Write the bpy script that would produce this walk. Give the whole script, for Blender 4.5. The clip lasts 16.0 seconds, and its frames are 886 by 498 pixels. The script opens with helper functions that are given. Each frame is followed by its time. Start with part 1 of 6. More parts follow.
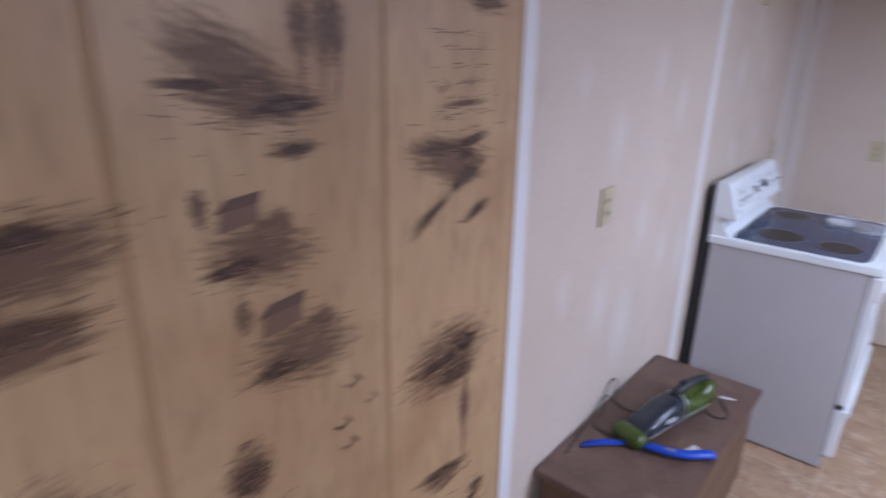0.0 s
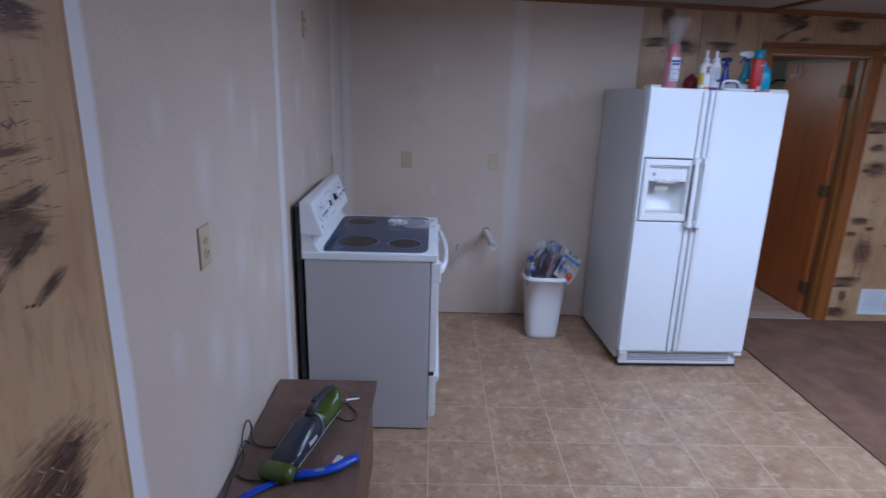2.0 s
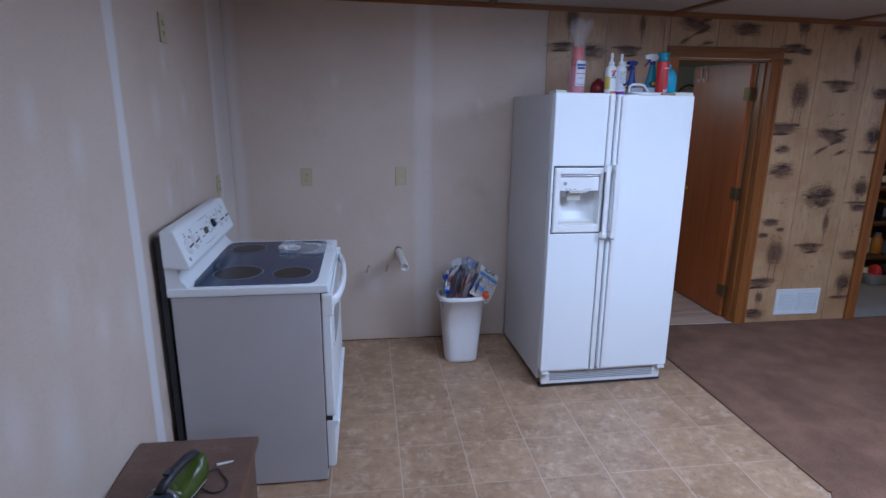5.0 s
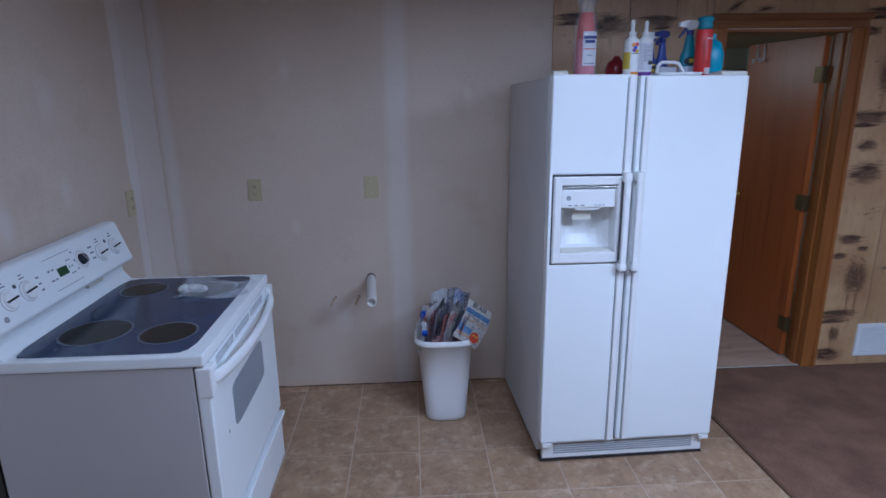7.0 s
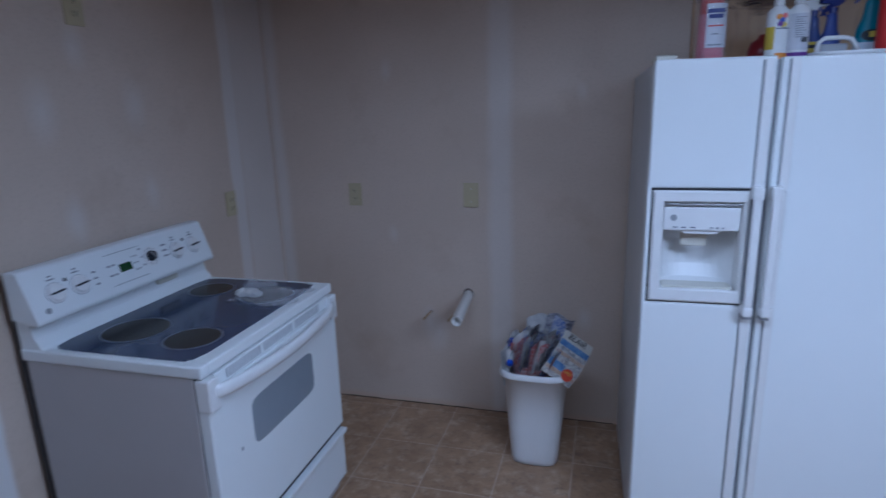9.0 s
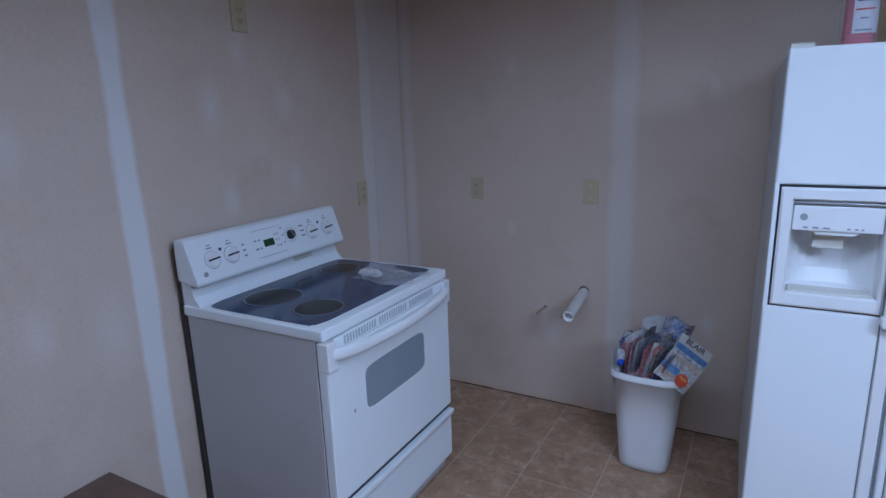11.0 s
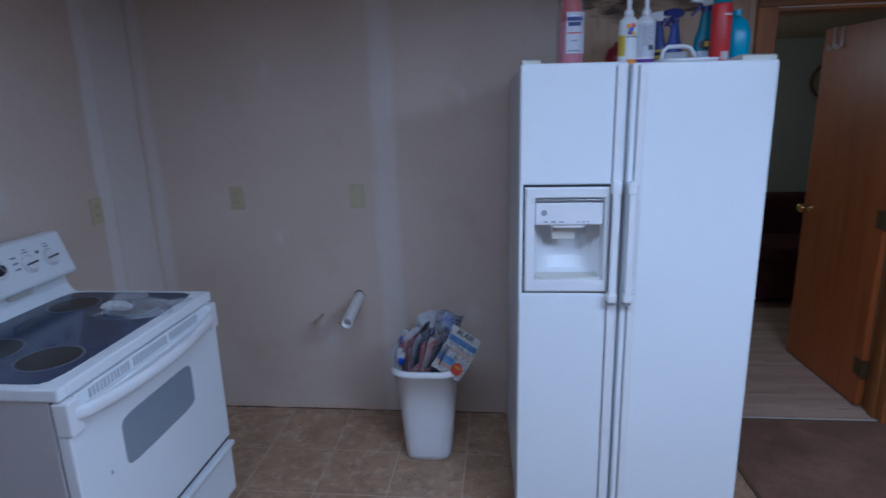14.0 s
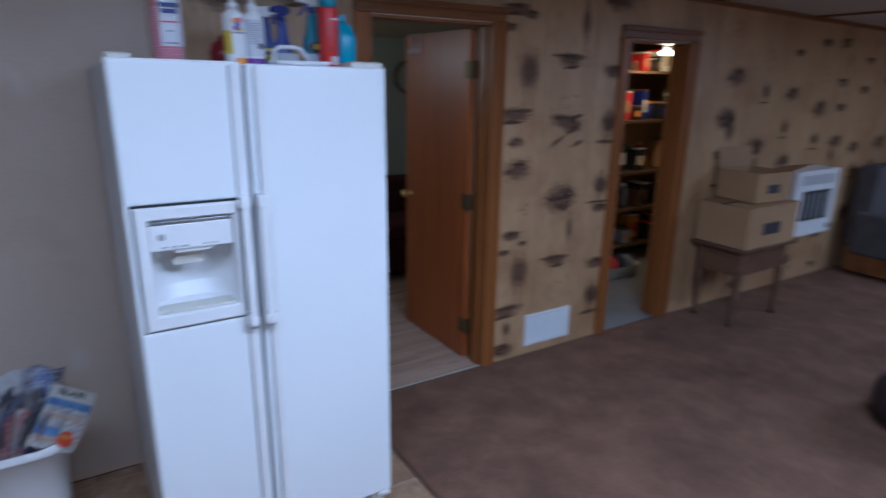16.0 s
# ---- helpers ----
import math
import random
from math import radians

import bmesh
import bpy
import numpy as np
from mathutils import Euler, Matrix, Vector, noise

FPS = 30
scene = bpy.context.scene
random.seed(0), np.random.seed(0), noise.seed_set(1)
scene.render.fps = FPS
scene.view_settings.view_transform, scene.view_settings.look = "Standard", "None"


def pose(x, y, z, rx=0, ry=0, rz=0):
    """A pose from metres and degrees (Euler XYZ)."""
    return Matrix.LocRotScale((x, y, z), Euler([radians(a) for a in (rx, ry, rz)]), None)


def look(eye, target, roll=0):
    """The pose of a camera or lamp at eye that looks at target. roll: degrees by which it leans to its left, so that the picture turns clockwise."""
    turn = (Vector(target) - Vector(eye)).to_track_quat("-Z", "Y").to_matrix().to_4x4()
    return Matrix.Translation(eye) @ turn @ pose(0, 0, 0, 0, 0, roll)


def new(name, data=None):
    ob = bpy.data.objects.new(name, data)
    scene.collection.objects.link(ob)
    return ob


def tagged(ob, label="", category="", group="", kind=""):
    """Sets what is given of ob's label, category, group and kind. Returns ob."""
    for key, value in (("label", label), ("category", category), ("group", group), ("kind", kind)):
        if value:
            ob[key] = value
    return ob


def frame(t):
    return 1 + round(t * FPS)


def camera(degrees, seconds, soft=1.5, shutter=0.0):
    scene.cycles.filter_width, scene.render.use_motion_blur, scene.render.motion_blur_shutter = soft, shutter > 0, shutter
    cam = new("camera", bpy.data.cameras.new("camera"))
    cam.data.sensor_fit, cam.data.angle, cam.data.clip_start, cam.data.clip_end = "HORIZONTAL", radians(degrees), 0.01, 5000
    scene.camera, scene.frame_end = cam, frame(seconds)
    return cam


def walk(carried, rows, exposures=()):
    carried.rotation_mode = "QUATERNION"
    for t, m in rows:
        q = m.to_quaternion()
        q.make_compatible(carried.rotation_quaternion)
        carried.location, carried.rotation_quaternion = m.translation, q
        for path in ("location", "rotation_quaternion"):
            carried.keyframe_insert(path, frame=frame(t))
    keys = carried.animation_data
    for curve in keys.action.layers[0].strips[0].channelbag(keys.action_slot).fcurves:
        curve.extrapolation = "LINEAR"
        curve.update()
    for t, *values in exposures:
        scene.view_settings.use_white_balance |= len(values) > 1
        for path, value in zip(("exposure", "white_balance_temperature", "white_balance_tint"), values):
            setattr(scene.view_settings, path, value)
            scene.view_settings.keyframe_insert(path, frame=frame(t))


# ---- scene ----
# The camera and its walk
cam = camera(74.9, 16.0, soft=1.5, shutter=0.55)
PATH = [
    (0, (0.108, 0.055, 1.67), (-1.123, 1.489, 1.015), 0.9),
    (0.5, (0.092, 0.219, 1.673), (-0.745, 1.926, 1.051), 1.3),
    (1, (0.091, 0.208, 1.686), (-0.365, 2.061, 1.086), 1.5),
    (1.5, (0.039, 0.139, 1.688), (-0.122, 2.047, 1.11), 1.7),
    (2, (0.009, 0.098, 1.69), (0.05, 2.018, 1.132), 1.7),
    (2.5, (0.002, 0.076, 1.694), (0.159, 1.994, 1.15), 1.6),
    (3, (-0.001, 0.072, 1.691), (0.22, 1.987, 1.159), 1.4),
    (3.5, (0.016, 0.076, 1.691), (0.262, 1.991, 1.167), 1.1),
    (4, (0.059, 0.115, 1.688), (0.318, 2.029, 1.17), 0.8),
    (4.2, (0.089, 0.142, 1.686), (0.348, 2.056, 1.171), 0.7),
    (6.5, (0.506, 0.96, 1.624), (0.713, 2.882, 1.113), -0.3),
    (7, (0.64, 1.109, 1.622), (0.745, 3.038, 1.106), -0.8),
    (7.5, (0.745, 1.277, 1.603), (0.769, 3.211, 1.094), -1.0),
    (8, (0.847, 1.418, 1.599), (0.773, 3.351, 1.093), -1.2),
    (8.5, (0.971, 1.483, 1.584), (0.72, 3.404, 1.089), -1.6),
    (9, (1.064, 1.457, 1.577), (0.527, 3.323, 1.097), -1.9),
    (9.5, (1.121, 1.422, 1.556), (0.354, 3.211, 1.095), -2.1),
    (10, (1.157, 1.397, 1.536), (0.239, 3.115, 1.081), -2.0),
    (10.2, (1.162, 1.387, 1.537), (0.206, 3.084, 1.084), -2.0),
    (12.5, (1.158, 1.456, 1.558), (0.224, 3.163, 1.096), -2.0),
    (13, (1.142, 1.449, 1.565), (0.482, 3.277, 1.095), -1.7),
    (13.5, (1.137, 1.446, 1.568), (0.727, 3.344, 1.089), -1.7),
    (14, (1.135, 1.451, 1.577), (0.927, 3.379, 1.089), -1.7),
    (14.5, (1.119, 1.455, 1.577), (1.091, 3.394, 1.087), -1.6),
    (15, (1.123, 1.532, 1.608), (1.32, 3.451, 1.083), -1.15),
    (15.5, (1.143, 1.592, 1.603), (1.676, 3.443, 1.065), -0.5),
    (16, (1.133, 1.638, 1.648), (2.132, 3.276, 1.085), 0.9),
]
EXPOSURES = [(0.0, 0.54, 6400, 7), (0.5, 0.32, 6180, 6), (1.0, 0.14, 6060, 5), (1.5, -0.10, 5940, 5), (2.0, -0.26, 5880, 4), (3.5, -0.27, 5880, 3), (6.5, -0.35, 5820, 2), (8.0, -0.60, 5570, 0), (9.0, -0.85, 5470, 0), (10.0, -0.71, 5520, 0), (12.5, -0.56, 5570, 0), (13.5, -0.80, 5470, 0), (14.5, -0.64, 5580, 0), (16.0, -0.44, 5610, 0)]
walk(cam, [(t, look(eye, target, roll)) for t, eye, target, roll in PATH], EXPOSURES)

# World and lamps
WEST, NORTH, SOUTH, EAST = -0.63, 4.183, -3.4, 9.2
world = bpy.data.worlds.new("world")
scene.world = world
world.use_nodes = True
world.node_tree.nodes["Background"].inputs[0].default_value = (0.5, 0.6, 0.8, 1)
world.node_tree.nodes["Background"].inputs[1].default_value = 0.02


def ceil_at(x):
    """The ceiling drops a little towards the east."""
    return 2.248 - 0.018 * (x - 0.3)


def bulb_lamp(name, x, y, z, radius, watts, colour):
    data = bpy.data.lights.new(name, "POINT")
    data.shadow_soft_size, data.energy, data.color = radius, watts, colour
    ob = new(name, data)
    ob.matrix_world = pose(x, y, z)
    return ob


def panel_lamp(name, x, y, z, sx, sy, watts, colour):
    data = bpy.data.lights.new(name, "AREA")
    data.shape, data.size, data.size_y, data.energy, data.color = "RECTANGLE", sx, sy, watts, colour
    ob = new(name, data)
    ob.matrix_world = pose(x, y, z)
    return ob


# assumed shallow diffuser boxes out of view: most light goes down, some sideways
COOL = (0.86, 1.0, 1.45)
# none is seen; the first two fit shadow directions, the rest is fill
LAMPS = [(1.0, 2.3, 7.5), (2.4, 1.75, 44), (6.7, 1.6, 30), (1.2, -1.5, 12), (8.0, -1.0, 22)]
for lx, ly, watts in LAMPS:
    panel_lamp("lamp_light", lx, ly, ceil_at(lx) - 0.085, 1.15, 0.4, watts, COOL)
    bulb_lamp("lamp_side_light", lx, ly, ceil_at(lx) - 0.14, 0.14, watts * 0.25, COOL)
# unseen fill lamp added to brighten the next room
bulb_lamp("bedroom_fill", 1.7, 5.9, 1.8, 0.15, 9, (0.95, 1.0, 1.1))
bulb_lamp("storage_light", 5.30, 4.98, 1.80, 0.05, 11, (1.0, 0.68, 0.38))


# Materials
def nodes_of(name, rough=0.5, metal=0.0, shine=0.5):
    m = bpy.data.materials.new(name)
    m.use_nodes = True
    nt = m.node_tree
    b = nt.nodes["Principled BSDF"]
    b.inputs["Specular IOR Level"].default_value = shine
    b.inputs["Roughness"].default_value, b.inputs["Metallic"].default_value = rough, metal
    return m, nt, b


def node(nt, kind, **values):
    n = nt.nodes.new(kind)
    for key, value in values.items():
        n.inputs[key.replace("_", " ")].default_value = value
    return n


def coords(nt, stretch=(1, 1, 1), turn=(0, 0, 0)):
    mp = nt.nodes.new("ShaderNodeMapping")
    geo = nt.nodes.new("ShaderNodeNewGeometry")
    nt.links.new(geo.outputs["Position"], mp.inputs["Vector"])
    mp.inputs["Scale"].default_value, mp.inputs["Rotation"].default_value = stretch, turn
    return mp.outputs["Vector"]


def mixed(nt, fac, a, b):
    n = nt.nodes.new("ShaderNodeMix")
    n.data_type = "RGBA"
    for socket, value in ((n.inputs[0], fac), (n.inputs[6], a), (n.inputs[7], b)):
        if isinstance(value, (tuple, float, int)):
            socket.default_value = (*value, 1) if isinstance(value, tuple) and len(value) == 3 else value
        else:
            nt.links.new(value, socket)
    return n.outputs[2]


def noise_of(nt, vec, scale, detail=4.0, low=0.35, high=0.65, rough=0.55):
    n = node(nt, "ShaderNodeTexNoise", Scale=scale, Detail=detail, Roughness=rough)
    nt.links.new(vec, n.inputs["Vector"])
    r = node(nt, "ShaderNodeMapRange", From_Min=low, From_Max=high)
    nt.links.new(n.outputs[0], r.inputs["Value"])
    return r.outputs[0]


def surface(name, a, b, big=3.0, fine=60.0, rough=0.5, bump=0.1, metal=0.0, stretch=(1, 1, 1), dirt=None, dirt_scale=1.3, dirt_low=0.55, spread=0.25, deep=0.002, vary=0.07, shine=0.5):
    """Two tones over a large and a fine noise, with gloss variation, fine relief and optional stains."""
    m, nt, bsdf = nodes_of(name, rough, metal, shine)
    v = coords(nt, stretch)
    one, two = noise_of(nt, v, big), noise_of(nt, v, fine, 3.0)
    fac = node(nt, "ShaderNodeMath")
    fac.operation = "MULTIPLY_ADD"
    nt.links.new(two, fac.inputs[0])
    fac.inputs[1].default_value = spread
    half = node(nt, "ShaderNodeMath")
    half.operation = "MULTIPLY"
    nt.links.new(one, half.inputs[0])
    half.inputs[1].default_value = 1 - spread
    nt.links.new(half.outputs[0], fac.inputs[2])
    col = mixed(nt, fac.outputs[0], a, b)
    if dirt:
        col = mixed(nt, noise_of(nt, v, dirt_scale, 6.0, dirt_low, 0.8, 0.65), col, dirt)
    nt.links.new(col, bsdf.inputs["Base Color"])
    rr = node(nt, "ShaderNodeMapRange", To_Min=max(rough - vary, 0.02), To_Max=min(rough + vary, 1))
    nt.links.new(one, rr.inputs["Value"])
    nt.links.new(rr.outputs[0], bsdf.inputs["Roughness"])
    if bump:
        bp = node(nt, "ShaderNodeBump", Strength=bump, Distance=deep)
        nt.links.new(two, bp.inputs["Height"])
        nt.links.new(bp.outputs[0], bsdf.inputs["Normal"])
    return m


def plain(name, colour, rough=0.4, metal=0.0):
    """Small moulded things: one colour with a faint mottling."""
    return surface(name, colour, tuple(c * 0.955 for c in colour), 9.0, 220.0, rough, 0.03, metal, vary=0.02)


def wood(name, light, dark, rough=0.4, along=2, size=9.0, shine=0.3):
    """Grain stretched along one axis, with darker streaks."""
    m, nt, bsdf = nodes_of(name, rough, 0.0, shine)
    stretch = [1.0, 1.0, 1.0]
    stretch[along] = 0.06
    v = coords(nt, tuple(stretch))
    rnd = nt.nodes.new("ShaderNodeObjectInfo")
    off = node(nt, "ShaderNodeVectorMath")
    off.operation = "ADD"
    sc = node(nt, "ShaderNodeMath")
    sc.operation = "MULTIPLY"
    nt.links.new(rnd.outputs["Random"], sc.inputs[0])
    sc.inputs[1].default_value = 20
    nt.links.new(v, off.inputs[0])
    nt.links.new(sc.outputs[0], off.inputs[1])
    v = off.outputs[0]
    col = mixed(nt, noise_of(nt, v, size, 5.0, 0.3, 0.7), light, dark)
    col = mixed(nt, noise_of(nt, v, size * 7, 3.0, 0.55, 0.8), col, tuple(c * 0.7 for c in dark))
    nt.links.new(col, bsdf.inputs["Base Color"])
    bp = node(nt, "ShaderNodeBump", Strength=0.08, Distance=0.001)
    nt.links.new(noise_of(nt, v, size * 7, 3.0), bp.inputs["Height"])
    nt.links.new(bp.outputs[0], bsdf.inputs["Normal"])
    return m


def glass_material(name, colour=(1, 1, 1), rough=0.03, clear=0.75):
    """Thin clear plastic: mostly see-through, with a glossy face."""
    m, nt, bsdf = nodes_of(name, rough)
    bsdf.inputs["Base Color"].default_value = (*colour, 1)
    tr, mx = nt.nodes.new("ShaderNodeBsdfTransparent"), nt.nodes.new("ShaderNodeMixShader")
    tr.inputs[0].default_value = (*colour, 1)
    mx.inputs[0].default_value = clear
    nt.links.new(bsdf.outputs[0], mx.inputs[1])
    nt.links.new(tr.outputs[0], mx.inputs[2])
    nt.links.new(mx.outputs[0], nt.nodes["Material Output"].inputs["Surface"])
    return m


def glow(name, colour, strength):
    m, nt, bsdf = nodes_of(name)
    bsdf.inputs["Emission Color"].default_value = (*colour, 1)
    bsdf.inputs["Emission Strength"].default_value = strength
    return m


def drywall_material(name, axis, seams, spots, feather=0.022):
    """Bare drywall: beige paper with clouding, feathered white compound over seams and screws."""
    m, nt, bsdf = nodes_of(name, 0.6)
    v = coords(nt)
    sep = nt.nodes.new("ShaderNodeSeparateXYZ")
    nt.links.new(v, sep.inputs[0])
    wob = noise_of(nt, coords(nt, (1, 1, 0.3)), 7.0, 4.0, 0.3, 0.7)

    def math_node(kind, a, b=0.0, c=0.0):
        n = nt.nodes.new("ShaderNodeMath")
        n.operation = kind
        for socket, value in zip(n.inputs, (a, b, c)):
            if isinstance(value, (int, float)):
                socket.default_value = value
            else:
                nt.links.new(value, socket)
        return n.outputs[0]

    cover = None
    for at, width, strength in seams:
        d = math_node("ABSOLUTE", math_node("SUBTRACT", sep.outputs[axis], at))
        d = math_node("MULTIPLY_ADD", wob, 0.022, d)
        r = node(nt, "ShaderNodeMapRange", From_Min=width / 2 + 0.004, From_Max=width / 2 + feather, To_Min=strength, To_Max=0.0)
        nt.links.new(d, r.inputs["Value"])
        cover = r.outputs[0] if cover is None else math_node("MAXIMUM", cover, r.outputs[0])
    for u, z, size in spots:
        a = math_node("SUBTRACT", sep.outputs[axis], u)
        b = math_node("MULTIPLY", math_node("SUBTRACT", sep.outputs[2], z), 0.55)
        d = math_node("SQRT", math_node("ADD", math_node("MULTIPLY", a, a), math_node("MULTIPLY", b, b)))
        d = math_node("MULTIPLY_ADD", wob, 0.03, d)
        r = node(nt, "ShaderNodeMapRange", From_Min=0.012, From_Max=size, To_Min=0.30, To_Max=0.0)
        nt.links.new(d, r.inputs["Value"])
        cover = math_node("MAXIMUM", cover, r.outputs[0])
    col = mixed(nt, noise_of(nt, v, 1.7, 4.0, 0.3, 0.7), (0.555, 0.450, 0.362), (0.625, 0.515, 0.425))
    col = mixed(nt, noise_of(nt, v, 2.4, 6.0, 0.56, 0.85, 0.65), col, (0.48, 0.365, 0.275))
    col = mixed(nt, noise_of(nt, v, 110.0, 3.0, 0.5, 0.95), col, (0.485, 0.39, 0.31))
    foot = node(nt, "ShaderNodeMapRange", From_Min=0.018, From_Max=0.05, To_Min=0.55, To_Max=0.0)
    nt.links.new(math_node("MULTIPLY_ADD", wob, 0.02, sep.outputs[2]), foot.inputs["Value"])
    col = mixed(nt, foot.outputs[0], col, (0.62, 0.43, 0.29))
    col = mixed(nt, cover, col, (0.74, 0.74, 0.74))
    nt.links.new(col, bsdf.inputs["Base Color"])
    rr = node(nt, "ShaderNodeMapRange", To_Min=0.62, To_Max=0.45)
    nt.links.new(cover, rr.inputs["Value"])
    nt.links.new(rr.outputs[0], bsdf.inputs["Roughness"])
    bp = node(nt, "ShaderNodeBump", Strength=0.06, Distance=0.001)
    nt.links.new(noise_of(nt, v, 160.0, 3.0), bp.inputs["Height"])
    nt.links.new(bp.outputs[0], bsdf.inputs["Normal"])
    return m


DRYWALL = drywall_material("drywall_north", 0, [(-0.597, 0.045, 0.36), (0.578, 0.085, 0.30)], [(0.02, 1.75, 0.05), (0.02, 0.95, 0.05), (0.25, 0.42, 0.08), (0.98, 0.55, 0.05), (0.95, 1.62, 0.05), (0.2, 0.48, 0.07)], 0.04)
DRYWALL_W = drywall_material("drywall_west", 1, [(1.192, 0.07, 0.85), (2.54, 0.075, 0.75), (3.852, 0.085, 0.52), (4.03, 0.27, 0.38)], [(1.72, 1.42, 0.09), (1.70, 0.88, 0.1), (1.98, 1.62, 0.07), (1.98, 1.1, 0.09), (2.2, 1.5, 0.07), (2.2, 0.95, 0.08), (2.9, 1.6, 0.08), (2.95, 1.25, 0.06), (3.28, 1.62, 0.08), (3.3, 1.3, 0.06), (3.05, 1.8, 0.06), (1.47, 1.6, 0.06), (1.45, 1.0, 0.07), (2.42, 0.9, 0.12), (1.9, 0.75, 0.12)])
WHITE_ENAMEL = surface("white_enamel", (0.775, 0.80, 0.80), (0.75, 0.777, 0.78), 2.0, 300.0, 0.32, 0.05, deep=0.0006, vary=0.012)
# a greyer tone than the door enamel
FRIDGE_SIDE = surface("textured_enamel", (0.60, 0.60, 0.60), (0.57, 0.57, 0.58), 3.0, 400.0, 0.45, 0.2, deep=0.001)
# toned below the front enamel: the side's shade is in this colour
STOVE_SHADED_SIDE = surface("stove_shaded_enamel", (0.49, 0.465, 0.46), (0.44, 0.415, 0.41), 2.0, 300.0, 0.42, 0.05, vary=0.02)
WHITE_PLASTIC = plain("white_plastic", (0.76, 0.76, 0.75), 0.38)
CREAM_PLASTIC = plain("cream_plastic", (0.50, 0.43, 0.27), 0.4)
IVORY = plain("ivory_plastic", (0.62, 0.60, 0.52), 0.4)
BLACK = plain("black_rubber", (0.02, 0.02, 0.022), 0.5)
DARK_METAL = plain("dark_metal", (0.05, 0.05, 0.055), 0.35, 0.6)
GREY_METAL = plain("grey_metal", (0.35, 0.35, 0.36), 0.35, 0.8)
GREY_PLASTIC = plain("grey_plastic", (0.30, 0.31, 0.33), 0.4)
CERAMIC = surface("ceramic_glass", (0.028, 0.042, 0.085), (0.036, 0.052, 0.10), 8.0, 700.0, 0.12, 0.0, shine=0.3, vary=0.01)
BURNER = surface("burner_ring", (0.012, 0.010, 0.009), (0.018, 0.015, 0.013), 20.0, 300.0, 0.22, 0.0, shine=0.2, vary=0.01)
BURNER_EDGE = plain("burner_edge", (0.085, 0.10, 0.14), 0.3)
OVEN_GLASS = plain("oven_glass", (0.26, 0.29, 0.33), 0.12)
PRINT = plain("printed_mark", (0.04, 0.04, 0.05), 0.5)
GREY_PRINT = plain("grey_mark", (0.22, 0.23, 0.26), 0.5)
GROUT = surface("grout", (0.45, 0.345, 0.262), (0.53, 0.415, 0.325), 5.0, 90.0, 0.6, 0.05)
CARPET = surface("carpet", (0.145, 0.070, 0.040), (0.270, 0.142, 0.090), 6.0, 130.0, 0.95, 0.6, spread=0.5, dirt=(0.09, 0.043, 0.026), dirt_scale=2.2, dirt_low=0.46, deep=0.006)
CONCRETE = surface("concrete", (0.20, 0.20, 0.20), (0.27, 0.27, 0.26), 2.5, 60.0, 0.8, 0.2)
CEILING = surface("ceiling_board", (0.62, 0.60, 0.58), (0.56, 0.54, 0.52), 1.0, 130.0, 0.8, 0.15)
CASING = wood("stained_pine", (0.36, 0.135, 0.036), (0.20, 0.066, 0.018), 0.35)
CASING_X = wood("stained_pine_across", (0.30, 0.125, 0.042), (0.16, 0.06, 0.02), 0.35, 0)
BATTEN = wood("ceiling_batten", (0.27, 0.15, 0.075), (0.18, 0.09, 0.045), 0.5, 1)
DOOR_WOOD = wood("red_door_veneer", (0.44, 0.122, 0.032), (0.31, 0.080, 0.021), 0.36, 2, 4.0, 0.4)
CHEST_WOOD = surface("worn_brown_veneer", (0.085, 0.046, 0.033), (0.165, 0.098, 0.072), 9.0, 120.0, 0.42, 0.2, dirt=(0.23, 0.155, 0.115), dirt_scale=11.0, dirt_low=0.58, spread=0.4)
CHEST_EDGE = wood("worn_brown_edge", (0.17, 0.09, 0.05), (0.09, 0.05, 0.034), 0.45, 1)
BRASS = plain("brass", (0.75, 0.52, 0.20), 0.25, 1.0)
DULL_BRASS = plain("dull_brass", (0.168, 0.12, 0.06), 0.5, 0.8)
COPPER = plain("copper", (0.50, 0.37, 0.24), 0.5, 0.5)
CARDBOARD = surface("cardboard", (0.36, 0.215, 0.11), (0.43, 0.27, 0.14), 3.0, 90.0, 0.8, 0.1)
PAINTED_WALL = surface("pale_green_paint", (0.46, 0.48, 0.42), (0.50, 0.52, 0.46), 1.5, 100.0, 0.7, 0.06)
MAROON = surface("maroon_cloth", (0.055, 0.008, 0.010), (0.085, 0.012, 0.014), 6.0, 200.0, 0.9, 0.3)
RED = plain("red_plastic", (0.55, 0.03, 0.03), 0.35)
PINK = plain("pink_plastic", (0.62, 0.13, 0.19), 0.35)
TEAL = plain("teal_plastic", (0.01, 0.20, 0.27), 0.35)
BRIGHT_TEAL = plain("bright_teal_plastic", (0.01, 0.30, 0.44), 0.3)
NAVY = plain("navy_plastic", (0.015, 0.025, 0.17), 0.35)
BLUE = plain("blue_plastic", (0.006, 0.055, 0.42), 0.38)
PURPLE = plain("purple_label", (0.13, 0.03, 0.25), 0.45)
YELLOW = plain("yellow_plastic", (0.62, 0.46, 0.06), 0.45)
ORANGE = plain("orange_label", (0.75, 0.28, 0.03), 0.45)
GREEN = plain("olive_green_plastic", (0.052, 0.076, 0.010), 0.25)
GRAPHITE = plain("graphite_plastic", (0.024, 0.028, 0.037), 0.22)
PAPER = surface("newsprint", (0.62, 0.60, 0.58), (0.45, 0.44, 0.45), 30.0, 260.0, 0.75, 0.1)
PAPER_DARK = surface("newsprint_dark", (0.06, 0.06, 0.11), (0.50, 0.48, 0.49), 34.0, 160.0, 0.7, 0.1, stretch=(1, 1, 3))
